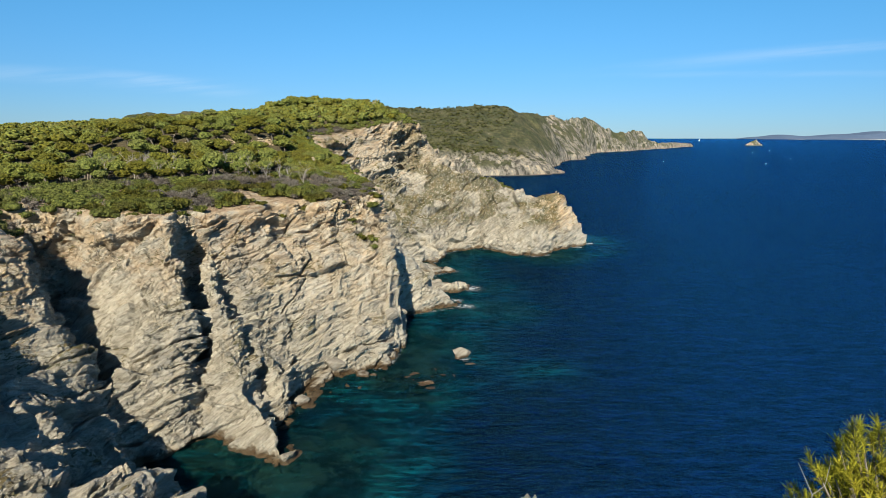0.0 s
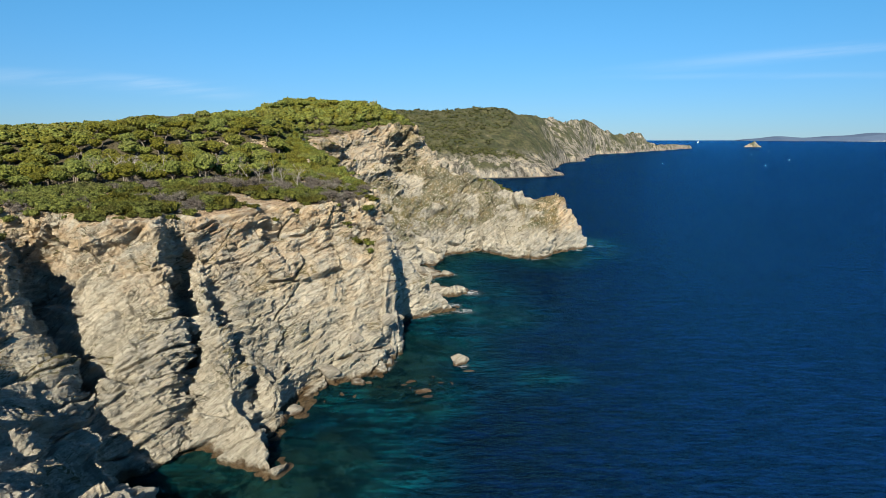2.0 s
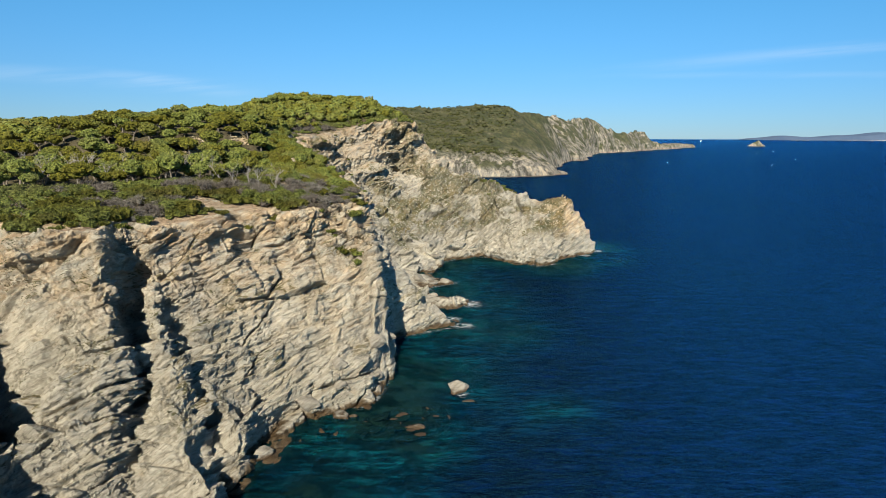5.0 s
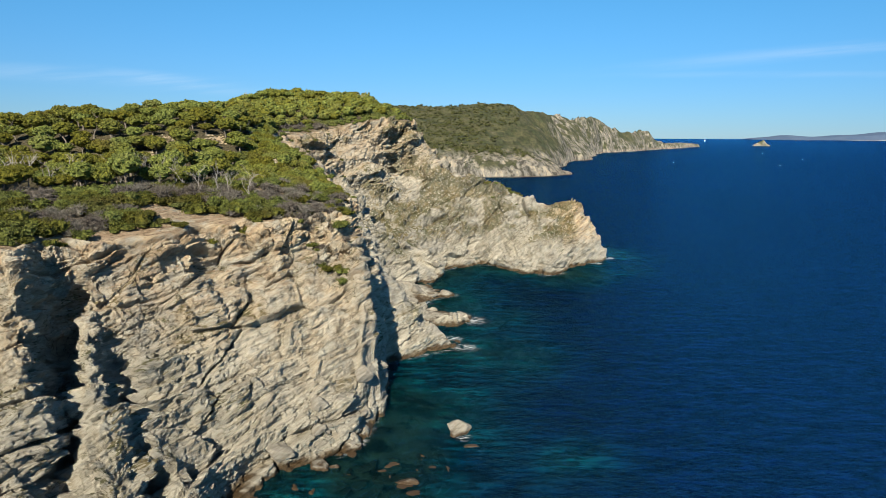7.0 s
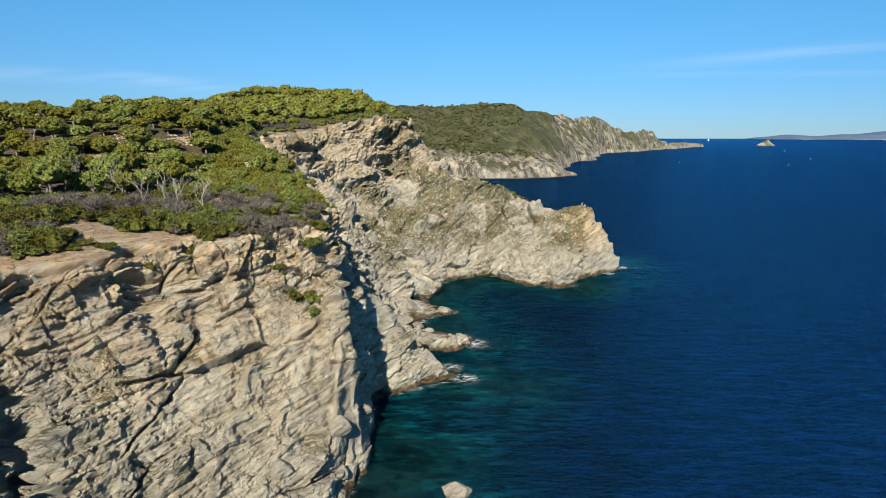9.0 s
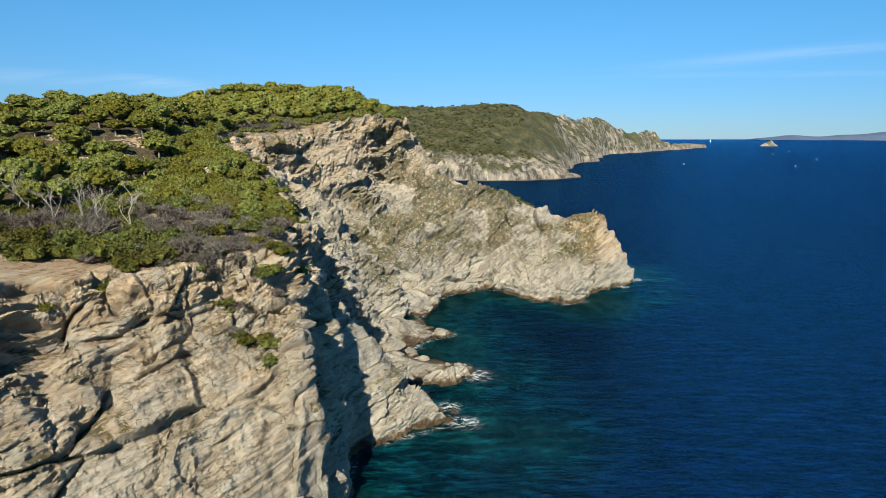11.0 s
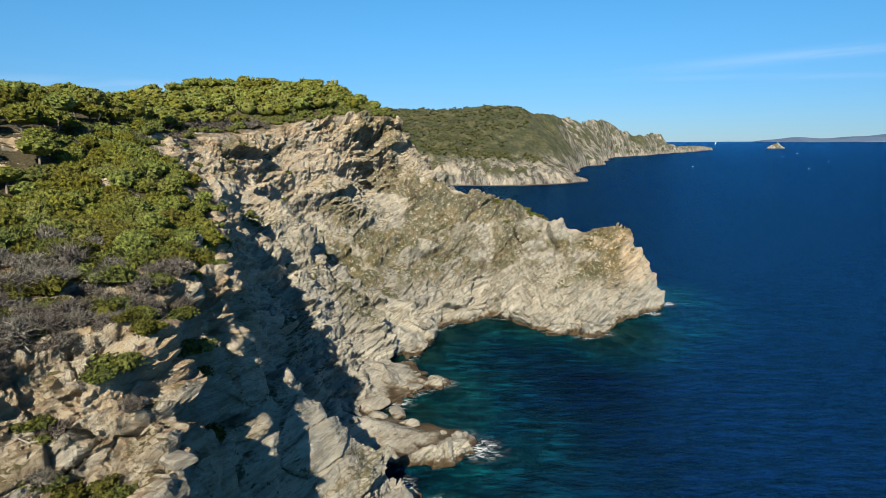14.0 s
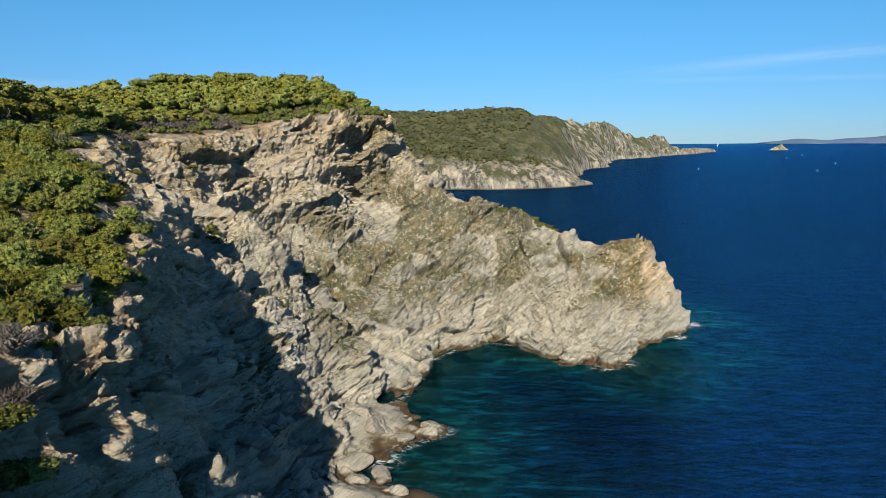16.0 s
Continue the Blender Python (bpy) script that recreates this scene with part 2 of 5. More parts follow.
def boulder_material():
    m = Nodes("sea_worn_rock")
    p = m.pos()
    lay = m.noise(bedded(m, p, 0.6, 3.5), 1.0, 7, 0.7)
    col = m.mix(m.span(lay, 0.3, 0.7), (0.13, 0.118, 0.095), (0.27, 0.250, 0.208))
    col = m.mix(m.span(m.noise(p, 1.3, 6, 0.7), 0.5, 0.7, 0, 0.5), col, (0.143, 0.109, 0.0665))
    col = m.mix(m.math('MULTIPLY', m.rand(), 0.3), col, (0.114, 0.105, 0.0903))
    wob = m.math('ADD', m.z(), m.span(m.noise(p, 1.2, 4, 0.6), 0.2, 0.8, -0.3, 0.3))
    col = m.mix(m.span(wob, 0.8, 0.25), col, (0.0475, 0.0309, 0.0166))
    n = m.bump(m.noise(p, 6.0, 7, 0.7), 0.06, 0.9, m.bump(lay, 0.25, 0.8))
    return m.done(col, m.span(wob, 0.8, 0.2, 0.9, 0.45), n, 0.25)


BOULDER = boulder_material()


def foliage(name, dark, light, dry, use_island, grain=4.2, deep=0.85):
    m = Nodes(name)
    r = m.island() if use_island else m.rand()
    p = m.pos()
    col = m.mix(m.span(m.noise(p, 1.4, 3, 0.6), 0.32, 0.68), dark, light)
    col = m.mix(m.span(m.noise(p, 0.10, 3, 0.6), 0.50, 0.68, 0, 0.6), col, dry)
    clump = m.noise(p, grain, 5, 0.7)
    # shade in the hollows of the clump bump, darkened into the leaf colour
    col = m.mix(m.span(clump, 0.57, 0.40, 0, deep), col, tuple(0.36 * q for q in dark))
    hue = m.node("ShaderNodeHueSaturation", Color=col)
    m.put(hue, "Hue", m.span(r, 0, 1, 0.475, 0.515))
    m.put(hue, "Value", m.span(r, 0, 1, 0.80, 1.22))
    m.put(hue, "Saturation", m.span(r, 0, 1, 1.05, 0.9))
    b = m.node("ShaderNodeBsdfPrincipled", Roughness=0.65, Normal=m.bump(clump, 1.1 / grain, 1.0))
    m.put(b, "Base Color", hue.outputs["Color"])
    m.put(b, "Specular IOR Level", 0.2)
    tr = m.node("ShaderNodeBsdfTranslucent", Color=hue.outputs["Color"])
    mx = m.node("ShaderNodeMixShader", Fac=0.28)
    m.put(mx, "i1", b.outputs[0])
    m.put(mx, "i2", tr.outputs[0])
    m.node("ShaderNodeOutputMaterial", Surface=mx.outputs[0])
    return m.mat


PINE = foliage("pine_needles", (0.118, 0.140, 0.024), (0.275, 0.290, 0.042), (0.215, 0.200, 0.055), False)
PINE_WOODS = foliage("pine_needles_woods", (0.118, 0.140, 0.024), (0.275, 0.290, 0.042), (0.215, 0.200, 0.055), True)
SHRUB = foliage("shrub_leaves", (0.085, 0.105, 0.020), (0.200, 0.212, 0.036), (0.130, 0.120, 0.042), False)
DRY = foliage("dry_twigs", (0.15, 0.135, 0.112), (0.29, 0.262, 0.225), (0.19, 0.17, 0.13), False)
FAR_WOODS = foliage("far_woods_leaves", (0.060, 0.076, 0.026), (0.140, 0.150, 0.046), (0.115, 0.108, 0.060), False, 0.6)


def bark(name, a, b):
    m = Nodes(name)
    p = m.pos()
    f = m.noise(m.mapped(p, (0, 0, 0), (6, 6, 1.2)), 2.0, 5, 0.7)
    return m.done(m.mix(m.span(f, 0.3, 0.7), a, b), 0.9, m.bump(f, 0.03), 0.15)


BARK = bark("pine_bark", (0.09, 0.072, 0.057), (0.216, 0.192, 0.162))
DEADWOOD = bark("bleached_wood", (0.18, 0.162, 0.144), (0.3, 0.282, 0.258))


def sea_material():
    """Clear deep-blue water: the bed shows in the shallows, wind ripples on top, foam where it breaks."""
    m = Nodes("sea_water")
    p = m.pos()
    sh, foam = m.attr("shallow"), m.attr("foam")
    patch = m.noise(p, 0.055, 4, 0.6)
    deep = m.mix(m.span(m.noise(m.mapped(p, (0, 0, 25), (1, 0.25, 1)), 0.02, 4, 0.6), 0.35, 0.65), (0.0001, 0.0022, 0.0165), (0.0002, 0.0032, 0.0235))
    teal = m.mix(m.span(patch, 0.35, 0.65), (0.0003, 0.022, 0.042), (0.0012, 0.052, 0.068))
    col = m.mix(m.span(sh, 0.02, 0.75), deep, teal)
    wind = m.mapped(p, (0, 0, 22), (0.5, 1.0, 1.0))
    swell = m.noise(m.mapped(p, (0, 0, 22), (0.35, 1, 1)), 0.20, 3, 0.55, 0.3)
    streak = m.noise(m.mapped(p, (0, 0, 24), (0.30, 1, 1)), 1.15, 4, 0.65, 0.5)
    chop = m.noise(wind, 0.85, 5, 0.62, 0.4)
    ripple = m.noise(wind, 4.0, 4, 0.6, 0.3)
    n = m.bump(m.noise(m.mapped(p, (0, 0, 28), (0.30, 1, 1)), 0.48, 4, 0.62, 0.5), 1.7, 1.0, m.bump(swell, 1.1, 0.6))
    n = m.bump(chop, 1.7, 1.0, n)
    n = m.bump(streak, 0.9, 1.0, n)
    n = m.bump(ripple, 0.07, 0.7, n)
    # bright and dark slopes of the ripples, multiplied into the water's colour
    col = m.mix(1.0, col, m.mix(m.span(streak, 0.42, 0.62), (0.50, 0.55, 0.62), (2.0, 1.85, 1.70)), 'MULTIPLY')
    # the same painted light and dark for the longer waves
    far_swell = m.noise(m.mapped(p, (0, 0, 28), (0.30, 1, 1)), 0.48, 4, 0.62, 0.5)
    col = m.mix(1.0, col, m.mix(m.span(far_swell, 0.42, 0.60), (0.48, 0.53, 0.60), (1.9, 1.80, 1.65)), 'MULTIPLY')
    body = m.node("ShaderNodeBsdfDiffuse", Color=col, Normal=n)
    clear = m.node("ShaderNodeBsdfTransparent")
    m.put(clear, "Color", m.mix(sh, (0.10, 0.30, 0.40), (0.34, 0.68, 0.74)))
    under = m.node("ShaderNodeMixShader")
    m.put(under, "Fac", m.span(sh, 0.10, 1.0, 0.0, 0.86))
    m.put(under, "i1", body.outputs[0])
    m.put(under, "i2", clear.outputs[0])
    gloss = m.node("ShaderNodeBsdfGlossy", Roughness=0.10, Normal=n)
    gloss.inputs["Color"].default_value = (0.14, 0.56, 1.0, 1)
    fres = m.node("ShaderNodeFresnel", IOR=1.33, Normal=n)
    top = m.node("ShaderNodeMixShader", Fac=m.math('MINIMUM', m.math('MAXIMUM', m.math('MULTIPLY', m.math('ADD', fres.outputs[0], -0.13), 2.5), 0.001), 0.62))
    m.put(top, "i1", under.outputs[0])
    m.put(top, "i2", gloss.outputs[0])
    froth = m.node("ShaderNodeBsdfDiffuse")
    m.put(froth, "Color", (0.80, 0.82, 0.82, 1))
    mask = m.math('MULTIPLY', foam, m.span(m.noise(m.mapped(p, (0, 0, 14), (0.6, 1, 1)), 1.3, 8, 0.8, 0.8), 0.44, 0.60))
    last = m.node("ShaderNodeMixShader", Fac=m.span(mask, 0.10, 0.95, 0, 0.60))
    m.put(last, "i1", top.outputs[0])
    m.put(last, "i2", froth.outputs[0])
    m.node("ShaderNodeOutputMaterial", Surface=last.outputs[0])
    return m.mat


SEA = sea_material()


def plain(name, a, b, scale=3.0, rough=0.7):
    m = Nodes(name)
    f = m.noise(m.pos(), scale, 5, 0.65)
    return m.done(m.mix(m.span(f, 0.3, 0.7), a, b), rough, None, 0.3)


# the blue of the air's haze is put into this land's base colour
HAZE_LAND = plain("haze_blue_land", (0.050, 0.082, 0.140), (0.066, 0.098, 0.155), 0.01, 0.95)
PALE_SHORE = plain("distant_shore", (0.238, 0.219, 0.219), (0.285, 0.271, 0.266), 0.02, 0.95)
WHITE = plain("white_paint", (0.75, 0.75, 0.74), (0.82, 0.82, 0.80), 2.0, 0.4)


# ---- noise and shapes in arrays ----
def lattice(i, j, k, seed):
    h = (i.astype(np.uint32) * np.uint32(374761393) + j.astype(np.uint32) * np.uint32(668265263)
         + k.astype(np.uint32) * np.uint32(2147483647 & 0x5bd1e995) + np.uint32(seed * 7919 + 13))
    h = (h ^ (h >> np.uint32(13))) * np.uint32(1274126177)
    h = (h ^ (h >> np.uint32(16))) * np.uint32(2246822519)
    return ((h ^ (h >> np.uint32(15))) & np.uint32(0xffffff)).astype(np.float32) / np.float32(0xffffff)


def vnoise(P, seed=0):
    """Value noise of the rows of P, from -1 to 1."""
    F = np.floor(P)
    I = F.astype(np.int64)
    f = (P - F).astype(np.float32)
    u = f * f * f * (f * (f * 6 - 15) + 10)
    out = 0
    for dx in (0, 1):
        for dy in (0, 1):
            for dz in (0, 1):
                w = ((u[:, 0] if dx else 1 - u[:, 0]) * (u[:, 1] if dy else 1 - u[:, 1]) * (u[:, 2] if dz else 1 - u[:, 2]))
                out = out + w * lattice(I[:, 0] + dx, I[:, 1] + dy, I[:, 2] + dz, seed)
    return out * 2 - 1


def fbm(P, octaves, seed=0, gain=0.5):
    out, a = 0, 1.0
    for k in range(octaves):
        out = out + a * vnoise(P * 2.03 ** k + 17.3 * k, seed + k)
        a *= gain
    return out


def poly_dist(X, Y, poly, closed=True):
    """The distance to a polyline, the index of the nearest piece and the place along it."""
    pts = np.array(poly, float)
    n = len(pts)
    best = np.full(X.shape, 1e9)
    idx = np.zeros(X.shape, int)
    at = np.zeros(X.shape)
    for k in range(n if closed else n - 1):
        ax, ay = pts[k][:2]
        bx, by = pts[(k + 1) % n][:2]
        dx, dy = bx - ax, by - ay
        s = np.clip(((X - ax) * dx + (Y - ay) * dy) / (dx * dx + dy * dy + 1e-9), 0, 1)
        d = np.hypot(X - ax - s * dx, Y - ay - s * dy)
        m = d < best
        best = np.where(m, d, best)
        idx = np.where(m, k, idx)
        at = np.where(m, s, at)
    return best, idx, at


def inside(X, Y, poly):
    c = np.zeros(X.shape, bool)
    n = len(poly)
    for k in range(n):
        ax, ay = poly[k][:2]
        bx, by = poly[(k + 1) % n][:2]
        if ay == by:
            continue
        c ^= ((ay > Y) != (by > Y)) & (X < (bx - ax) * (Y - ay) / (by - ay) + ax)
    return c


def blend_along(X, Y, poly, col, soft=5.0):
    """A value given at the corners of a closed polyline, blended over the plane."""
    pts = np.array([(q[0], q[1], q[col]) for q in poly], float)
    n = len(pts)
    ds, vs = [], []
    for k in range(n):
        a, b = pts[k], pts[(k + 1) % n]
        dx, dy = b[:2] - a[:2]
        s = np.clip(((X - a[0]) * dx + (Y - a[1]) * dy) / (dx * dx + dy * dy + 1e-9), 0, 1)
        ds.append(np.hypot(X - a[0] - s * dx, Y - a[1] - s * dy))
        vs.append(a[2] + s * (b[2] - a[2]))
    ds, vs = np.array(ds), np.array(vs)
    w = np.exp(-(ds - ds.min(0)) / soft)
    return (w * vs).sum(0) / w.sum(0)


def smooth(v, lo, hi):
    t = np.clip((v - lo) / (hi - lo), 0, 1)
    return t * t * (3 - 2 * t)


def mesh_of(name, verts, faces, material, shade=False):
    me = bpy.data.meshes.new(name)
    me.from_pydata([tuple(v) for v in verts] if not isinstance(verts, np.ndarray) else verts.tolist(), [],
                   faces.tolist() if isinstance(faces, np.ndarray) else faces)
    me.materials.append(material)
    if shade:
        me.polygons.foreach_set("use_smooth", np.ones(len(me.polygons), bool))
    me.update()
    return me


def part(name, me, parent, label=""):
    ob = new(name, me)
    ob.parent = parent
    return tagged(ob, label=label)


# ---- the plan of the coast ----
HEADLAND = [(34, -90), (26, -30), (15, 4), (4, 14), (-9, 21), (-17, 33), (-20.5, 45), (-22.5, 54), (-27, 57.5),
            (-33, 62), (-36.5, 67), (-35, 71.5), (-30, 73.5), (-24, 70.5), (-19, 68.5), (-18.5, 71.5), (-22, 77),
            (-20.5, 83), (-20.5, 88), (-20, 94)]
COVE = [(-16, 97.5), (-10.6, 100.3), (-7.8, 104), (-7.0, 110.5), (-6.7, 119), (-6.6, 127), (-7.0, 133), (0.5, 137.5), (6, 141),
        (4, 146), (-5, 149.5), (-7, 153), (-4, 155.5), (3, 155.5), (8.3, 158), (6, 163), (-1, 166.5), (-5, 168),
        (-5.5, 171), (-2, 173), (4.6, 178.5), (4.5, 181), (1, 183), (-2, 189), (0.5, 194), (3, 207)]
POINT = [(8, 213.5), (14, 217), (20, 215), (24, 211.5), (28, 206.5), (33, 204.3), (36, 206), (38, 211.5), (41, 215),
         (47, 218.5), (53.5, 223), (55.5, 229.5), (52, 238), (40, 244), (25, 253), (8, 263), (-5, 285), (-30, 330),
         (-90, 430), (-260, 430), (-260, -90)]
SHORE = HEADLAND + COVE + POINT
# the rim of the plateau: x, y, height, steepness of the face below it
RIM_NEAR = [(10, -90, 36, 0.8), (6, -20, 37.5, 0.8), (1.2, 0.9, 37.8, 0.8), (-4, 0, 38, 0.8), (-20, -8, 36, 0.8),
            (-42, -6, 36, 0.8), (-46, 18, 36.5, 0.8), (-52, 28, 36, 0.9), (-57.5, 44, 34, 0.9), (-55, 62, 30, 0.9), (-53.5, 72, 28, 0.8), (-54.5, 79, 27.5, 0.8),
            (-51, 84, 27.3, 0.75), (-45, 87.5, 27.6, 0.75), (-39.5, 91, 28, 0.75), (-37, 98, 27, 0.75), (-31, 103, 28, 0.8)]
RIM_MID = [(-23.5, 109, 27.5, 0.8), (-18, 113.3, 27.7, 0.75), (-13.0, 117.2, 28, 0.40), (-11.8, 127, 28.6, 0.30), (-12.5, 134, 28.3, 0.6), (-13.3, 139, 27.8, 1.1),
           (-16.5, 147, 28.5, 2.2), (-21, 157, 30, 2.2), (-28, 164, 34.5, 1.7), (-33.5, 168, 38, 1.3), (-35.0, 175.5, 39.4, 1.2),
           (-38, 190, 38, 1.2), (-36, 203, 39, 1.3)]
RIM_CRAG = [(-33, 212, 40, 1.4), (-28, 216, 42, 1.4), (-23, 218.5, 43, 1.4), (-17, 227, 44, 1.4), (-11, 236, 44, 1.4),
            (-6.5, 245, 44, 1.3), (-8, 254, 44, 1.1), (-15, 268, 46, 1.0), (-36, 310, 46, 1.0), (-95, 390, 40, 1.0),
            (-230, 400, 34, 1.0), (-230, -90, 30, 1.0)]
RIM = RIM_NEAR + RIM_MID + RIM_CRAG
# the crest of the point that runs out to sea
CREST = [(-7, 244, 42), (-1, 240, 34), (4, 237, 28), (12, 236, 26.5), (22, 233, 22.8), (31, 227, 19), (37, 225, 18.3),
         (43.5, 223.5, 21), (47.5, 227, 19.5), (51.5, 227, 9)]
# buttresses that stand out from the near cliff: foot and head, each x, y, height, then the slope of the flanks
BUTTRESSES = [((-33.2, 87.6, 18.5), (-28.8, 81.6, 11.5), 2.6), ((-28.8, 81.6, 11.5), (-26, 77.5, 6), 1.7), ((-26, 77.5, 6), (-21, 70.5, 2.2), 1.0), ((-51, 71, 19), (-45.5, 69, 16), 1.7),
              ((-45.5, 69, 16), (-41.5, 66.8, 12), 1.9), ((-41.5, 66.8, 12), (-38, 66, 4), 1.5), ((-44, 75, 13), (-40.5, 70, 8), 1.8), ((-13.5, 117, 27), (-9, 112, 21), 2.6), ((-11, 120, 24), (-7, 124, 15), 2.6), ((-11.5, 127, 28), (-8.2, 128.5, 21), 3.4),
              ((-30, 47, 12.5), (-25, 53, 10), 1.3), ((-33, 169, 38), (-24, 181, 25), 1.3), ((-33, 188.5, 32.5), (-24.6, 193, 29), 1.3), ((-24.6, 193, 29), (-15, 189, 11), 1.15),
              ((-7, 150, 3), (7, 158.5, 2.0), 0.9), ((-1.5, 140.5, 4.2), (3.5, 141, 3), 1.0), ((30, 206.5, 5.0), (34, 207, 4.0), 1.2)]
# clefts: head and foot, depth, half width
CLEFTS = [((-39.5, 96), (-31.0, 75.5), 14, 1.25), ((-56, 87.5), (-42.0, 70.5), 15, 3.0), ((-34, 94), (-23, 80), 10, 1.2), ((-16.5, 139), (-10, 142), 7, 1.8),
          ((-40, 186), (-22, 176), 6, 2.2), ((-40, 181), (-31, 182.5), 5, 1.4), ((-18, 139.5), (-9, 138.5), 6, 1.2), ((-14.5, 131.5), (-8, 130), 4, 0.9), ((-15, 122.5), (-7.5, 123), 3.5, 0.9), ((-24.5, 110.5), (-22, 104), 3.5, 1.0), 
          ((-17.5, 122.5), (-10, 120), 2.5, 1.0), ((-29, 106), (-20, 96), 2.5, 0.9), ((-20, 112), (-12, 103), 2.5, 0.8)]
# great planar slabs: head x, y, height, heading of the fall line, slope, half width
SLABS = [((-44, 85.6, 28.2), (0.45, -0.89), 1.62, 6.0)]
# hollows worn into the face: x, y, z, radius, depth
HOLLOWS = [(-21.1, 100, 15.6, 1.7, 2.6), (-22.0, 103, 18.5, 1.2, 1.8), (-24.8, 107, 24.3, 1.5, 2.0), (-20.5, 109.5, 24.0, 1.2, 1.5), (-16.5, 112.5, 23.5, 1.2, 1.4),
           (-30.0, 102.5, 24.5, 1.3, 1.6), (-7.4, 116, 5.5, 2.6, 3.2), (11.7, 219.0, 6.2, 1.3, 2.2), (24, 216.5, 9, 2.2, 1.8), (-15, 186, 7, 1.8, 1.8), (-11.5, 105.5, 8, 1.3, 1.6)]


# the edge of the tall wood, and the low wind-pressed wood before it
WOOD_FRONT = [(-220, 90), (-75, 92), (-58, 100), (-48, 110), (-40, 116), (-30, 119), (-33, 130), (-36, 150), (-38, 163), (-41, 178), (-41, 195),
              (-39, 206), (-34, 216), (-24, 223), (-13, 240), (-10, 252), (-24, 275), (-45, 310), (-200, 340)]
LOW_WOOD = [(-31, 125), (-24, 130), (-17.5, 131), (-15.5, 135.5), (-17.8, 147), (-22.8, 157), (-29, 163), (-36, 166), (-40, 180), (-38, 163), (-36, 150), (-33, 130)]


def height(X, Y):
    """The ground's height over the plan, the sea floor included, before the rock's own relief."""
    X, Y = np.asarray(X, float), np.asarray(Y, float)
    wob = np.stack([X * 0.11, Y * 0.11, 0 * X], -1).reshape(-1, 3)
    wx = (fbm(wob, 3, 5) * 1.6).reshape(X.shape)
    wy = (fbm(wob + 31, 3, 9) * 1.6).reshape(X.shape)
    calm = smooth(np.hypot(X, Y), 6, 30)
    X2, Y2 = X + wx * calm, Y + wy * calm
    ds, _, _ = poly_dist(X2, Y2, SHORE)
    land = inside(X2, Y2, SHORE)
    dt, _, _ = poly_dist(X2, Y2, RIM)
    top = inside(X2, Y2, RIM)
    zt = blend_along(X2, Y2, RIM, 2)
    st = blend_along(X2, Y2, RIM, 3)
    t = ds / (ds + dt + 1e-6)
    sharp = 0.08 * smooth(Y2, 60, 85) * (1 - smooth(Y2, 132, 142))
    plainface = zt * ((1 - sharp) * t ** np.clip(st, 0.26, 3) + sharp * smooth(t, 0.84, 0.97))
    crag = zt * (0.66 * t ** 1.15 + 0.34 * smooth(t, 0.80, 0.97))
    face = plainface + (crag - plainface) * smooth(Y2, 192, 208)
    inland = zt + (0.26 + 0.08 * smooth(Y2, 200, 232)) * np.minimum(dt, 14) + 0.045 * np.clip(dt - 14, 0, 46)
    inland = inland + 2.4 * np.exp(-((X2 + 54) / 13) ** 2 - ((Y2 - 186) / 16) ** 2) - 3.9 * smooth(-X2, 58, 90)
    inland = inland - (2.6 * smooth(-X2, 60, 82) + 0.2) * smooth(Y2, 232, 262)
    h = np.where(top, inland, face)
    # the point
    dr, k, s = poly_dist(X2, Y2, CREST, closed=False)
    cz = np.array([q[2] for q in CREST], float)
    zr = cz[k] + s * (cz[np.minimum(k + 1, len(cz) - 1)] - cz[k])
    pen = zr * (ds / (ds + dr + 1e-6)) ** 0.72
    h = np.maximum(h, np.where((X2 > -12) & (Y2 > 200), pen, 0))
    for (a, b, slope) in BUTTRESSES:
        d, _, s = poly_dist(X2, Y2, [a, b], closed=False)
        h = np.maximum(h, a[2] + s * (b[2] - a[2]) - slope * d)
    for (a, way, slope, half) in SLABS:
        along = (X2 - a[0]) * way[0] + (Y2 - a[1]) * way[1]
        side = (X2 - a[0]) * -way[1] + (Y2 - a[1]) * way[0]
        slab = a[2] - slope * np.maximum(along, 0) + 0.28 * np.maximum(side, 0) * smooth(along, 0, 5) - 4.5 * np.maximum(np.abs(side) - half, 0)
        h = np.maximum(h, np.where(along > -3, slab, 0))
    for (a, b, deep, half) in CLEFTS:
        d, _, s = poly_dist(X2, Y2, [a, b], closed=False)
        h = h - deep * np.exp(-(d / half) ** 2) * smooth(s, 0, 0.15) * (1 - 0.7 * smooth(s, 0.6, 1))
    lift = 0.25 + 0.0 * h
    bed = -0.45 - np.minimum(ds, 60) * 0.17 + 0.9 * (fbm(np.stack([X * 0.16, Y * 0.16, 0 * X], -1).reshape(-1, 3), 4, 21)).reshape(X.shape)
    bed = np.minimum(bed, -0.25) if np.ndim(bed) == 0 else bed
    return np.where(land, np.maximum(h + lift, 0.1), np.clip(bed, -9, 0.25))


def ground_at(x, y):
    return height(np.array([x]), np.array([y]))[0]


# ---- ground ----
X0, X1, Y0, Y1 = -64.0, 62.0, 38.0, 264.0      # the stretch built finely


def grid(xs, ys):
    X, Y = np.meshgrid(xs, ys, indexing="ij")
    n, m = X.shape
    i = np.arange(n * m).reshape(n, m)
    quads = np.stack([i[:-1, :-1], i[1:, :-1], i[1:, 1:], i[:-1, 1:]], -1).reshape(-1, 4)
    return X, Y, quads


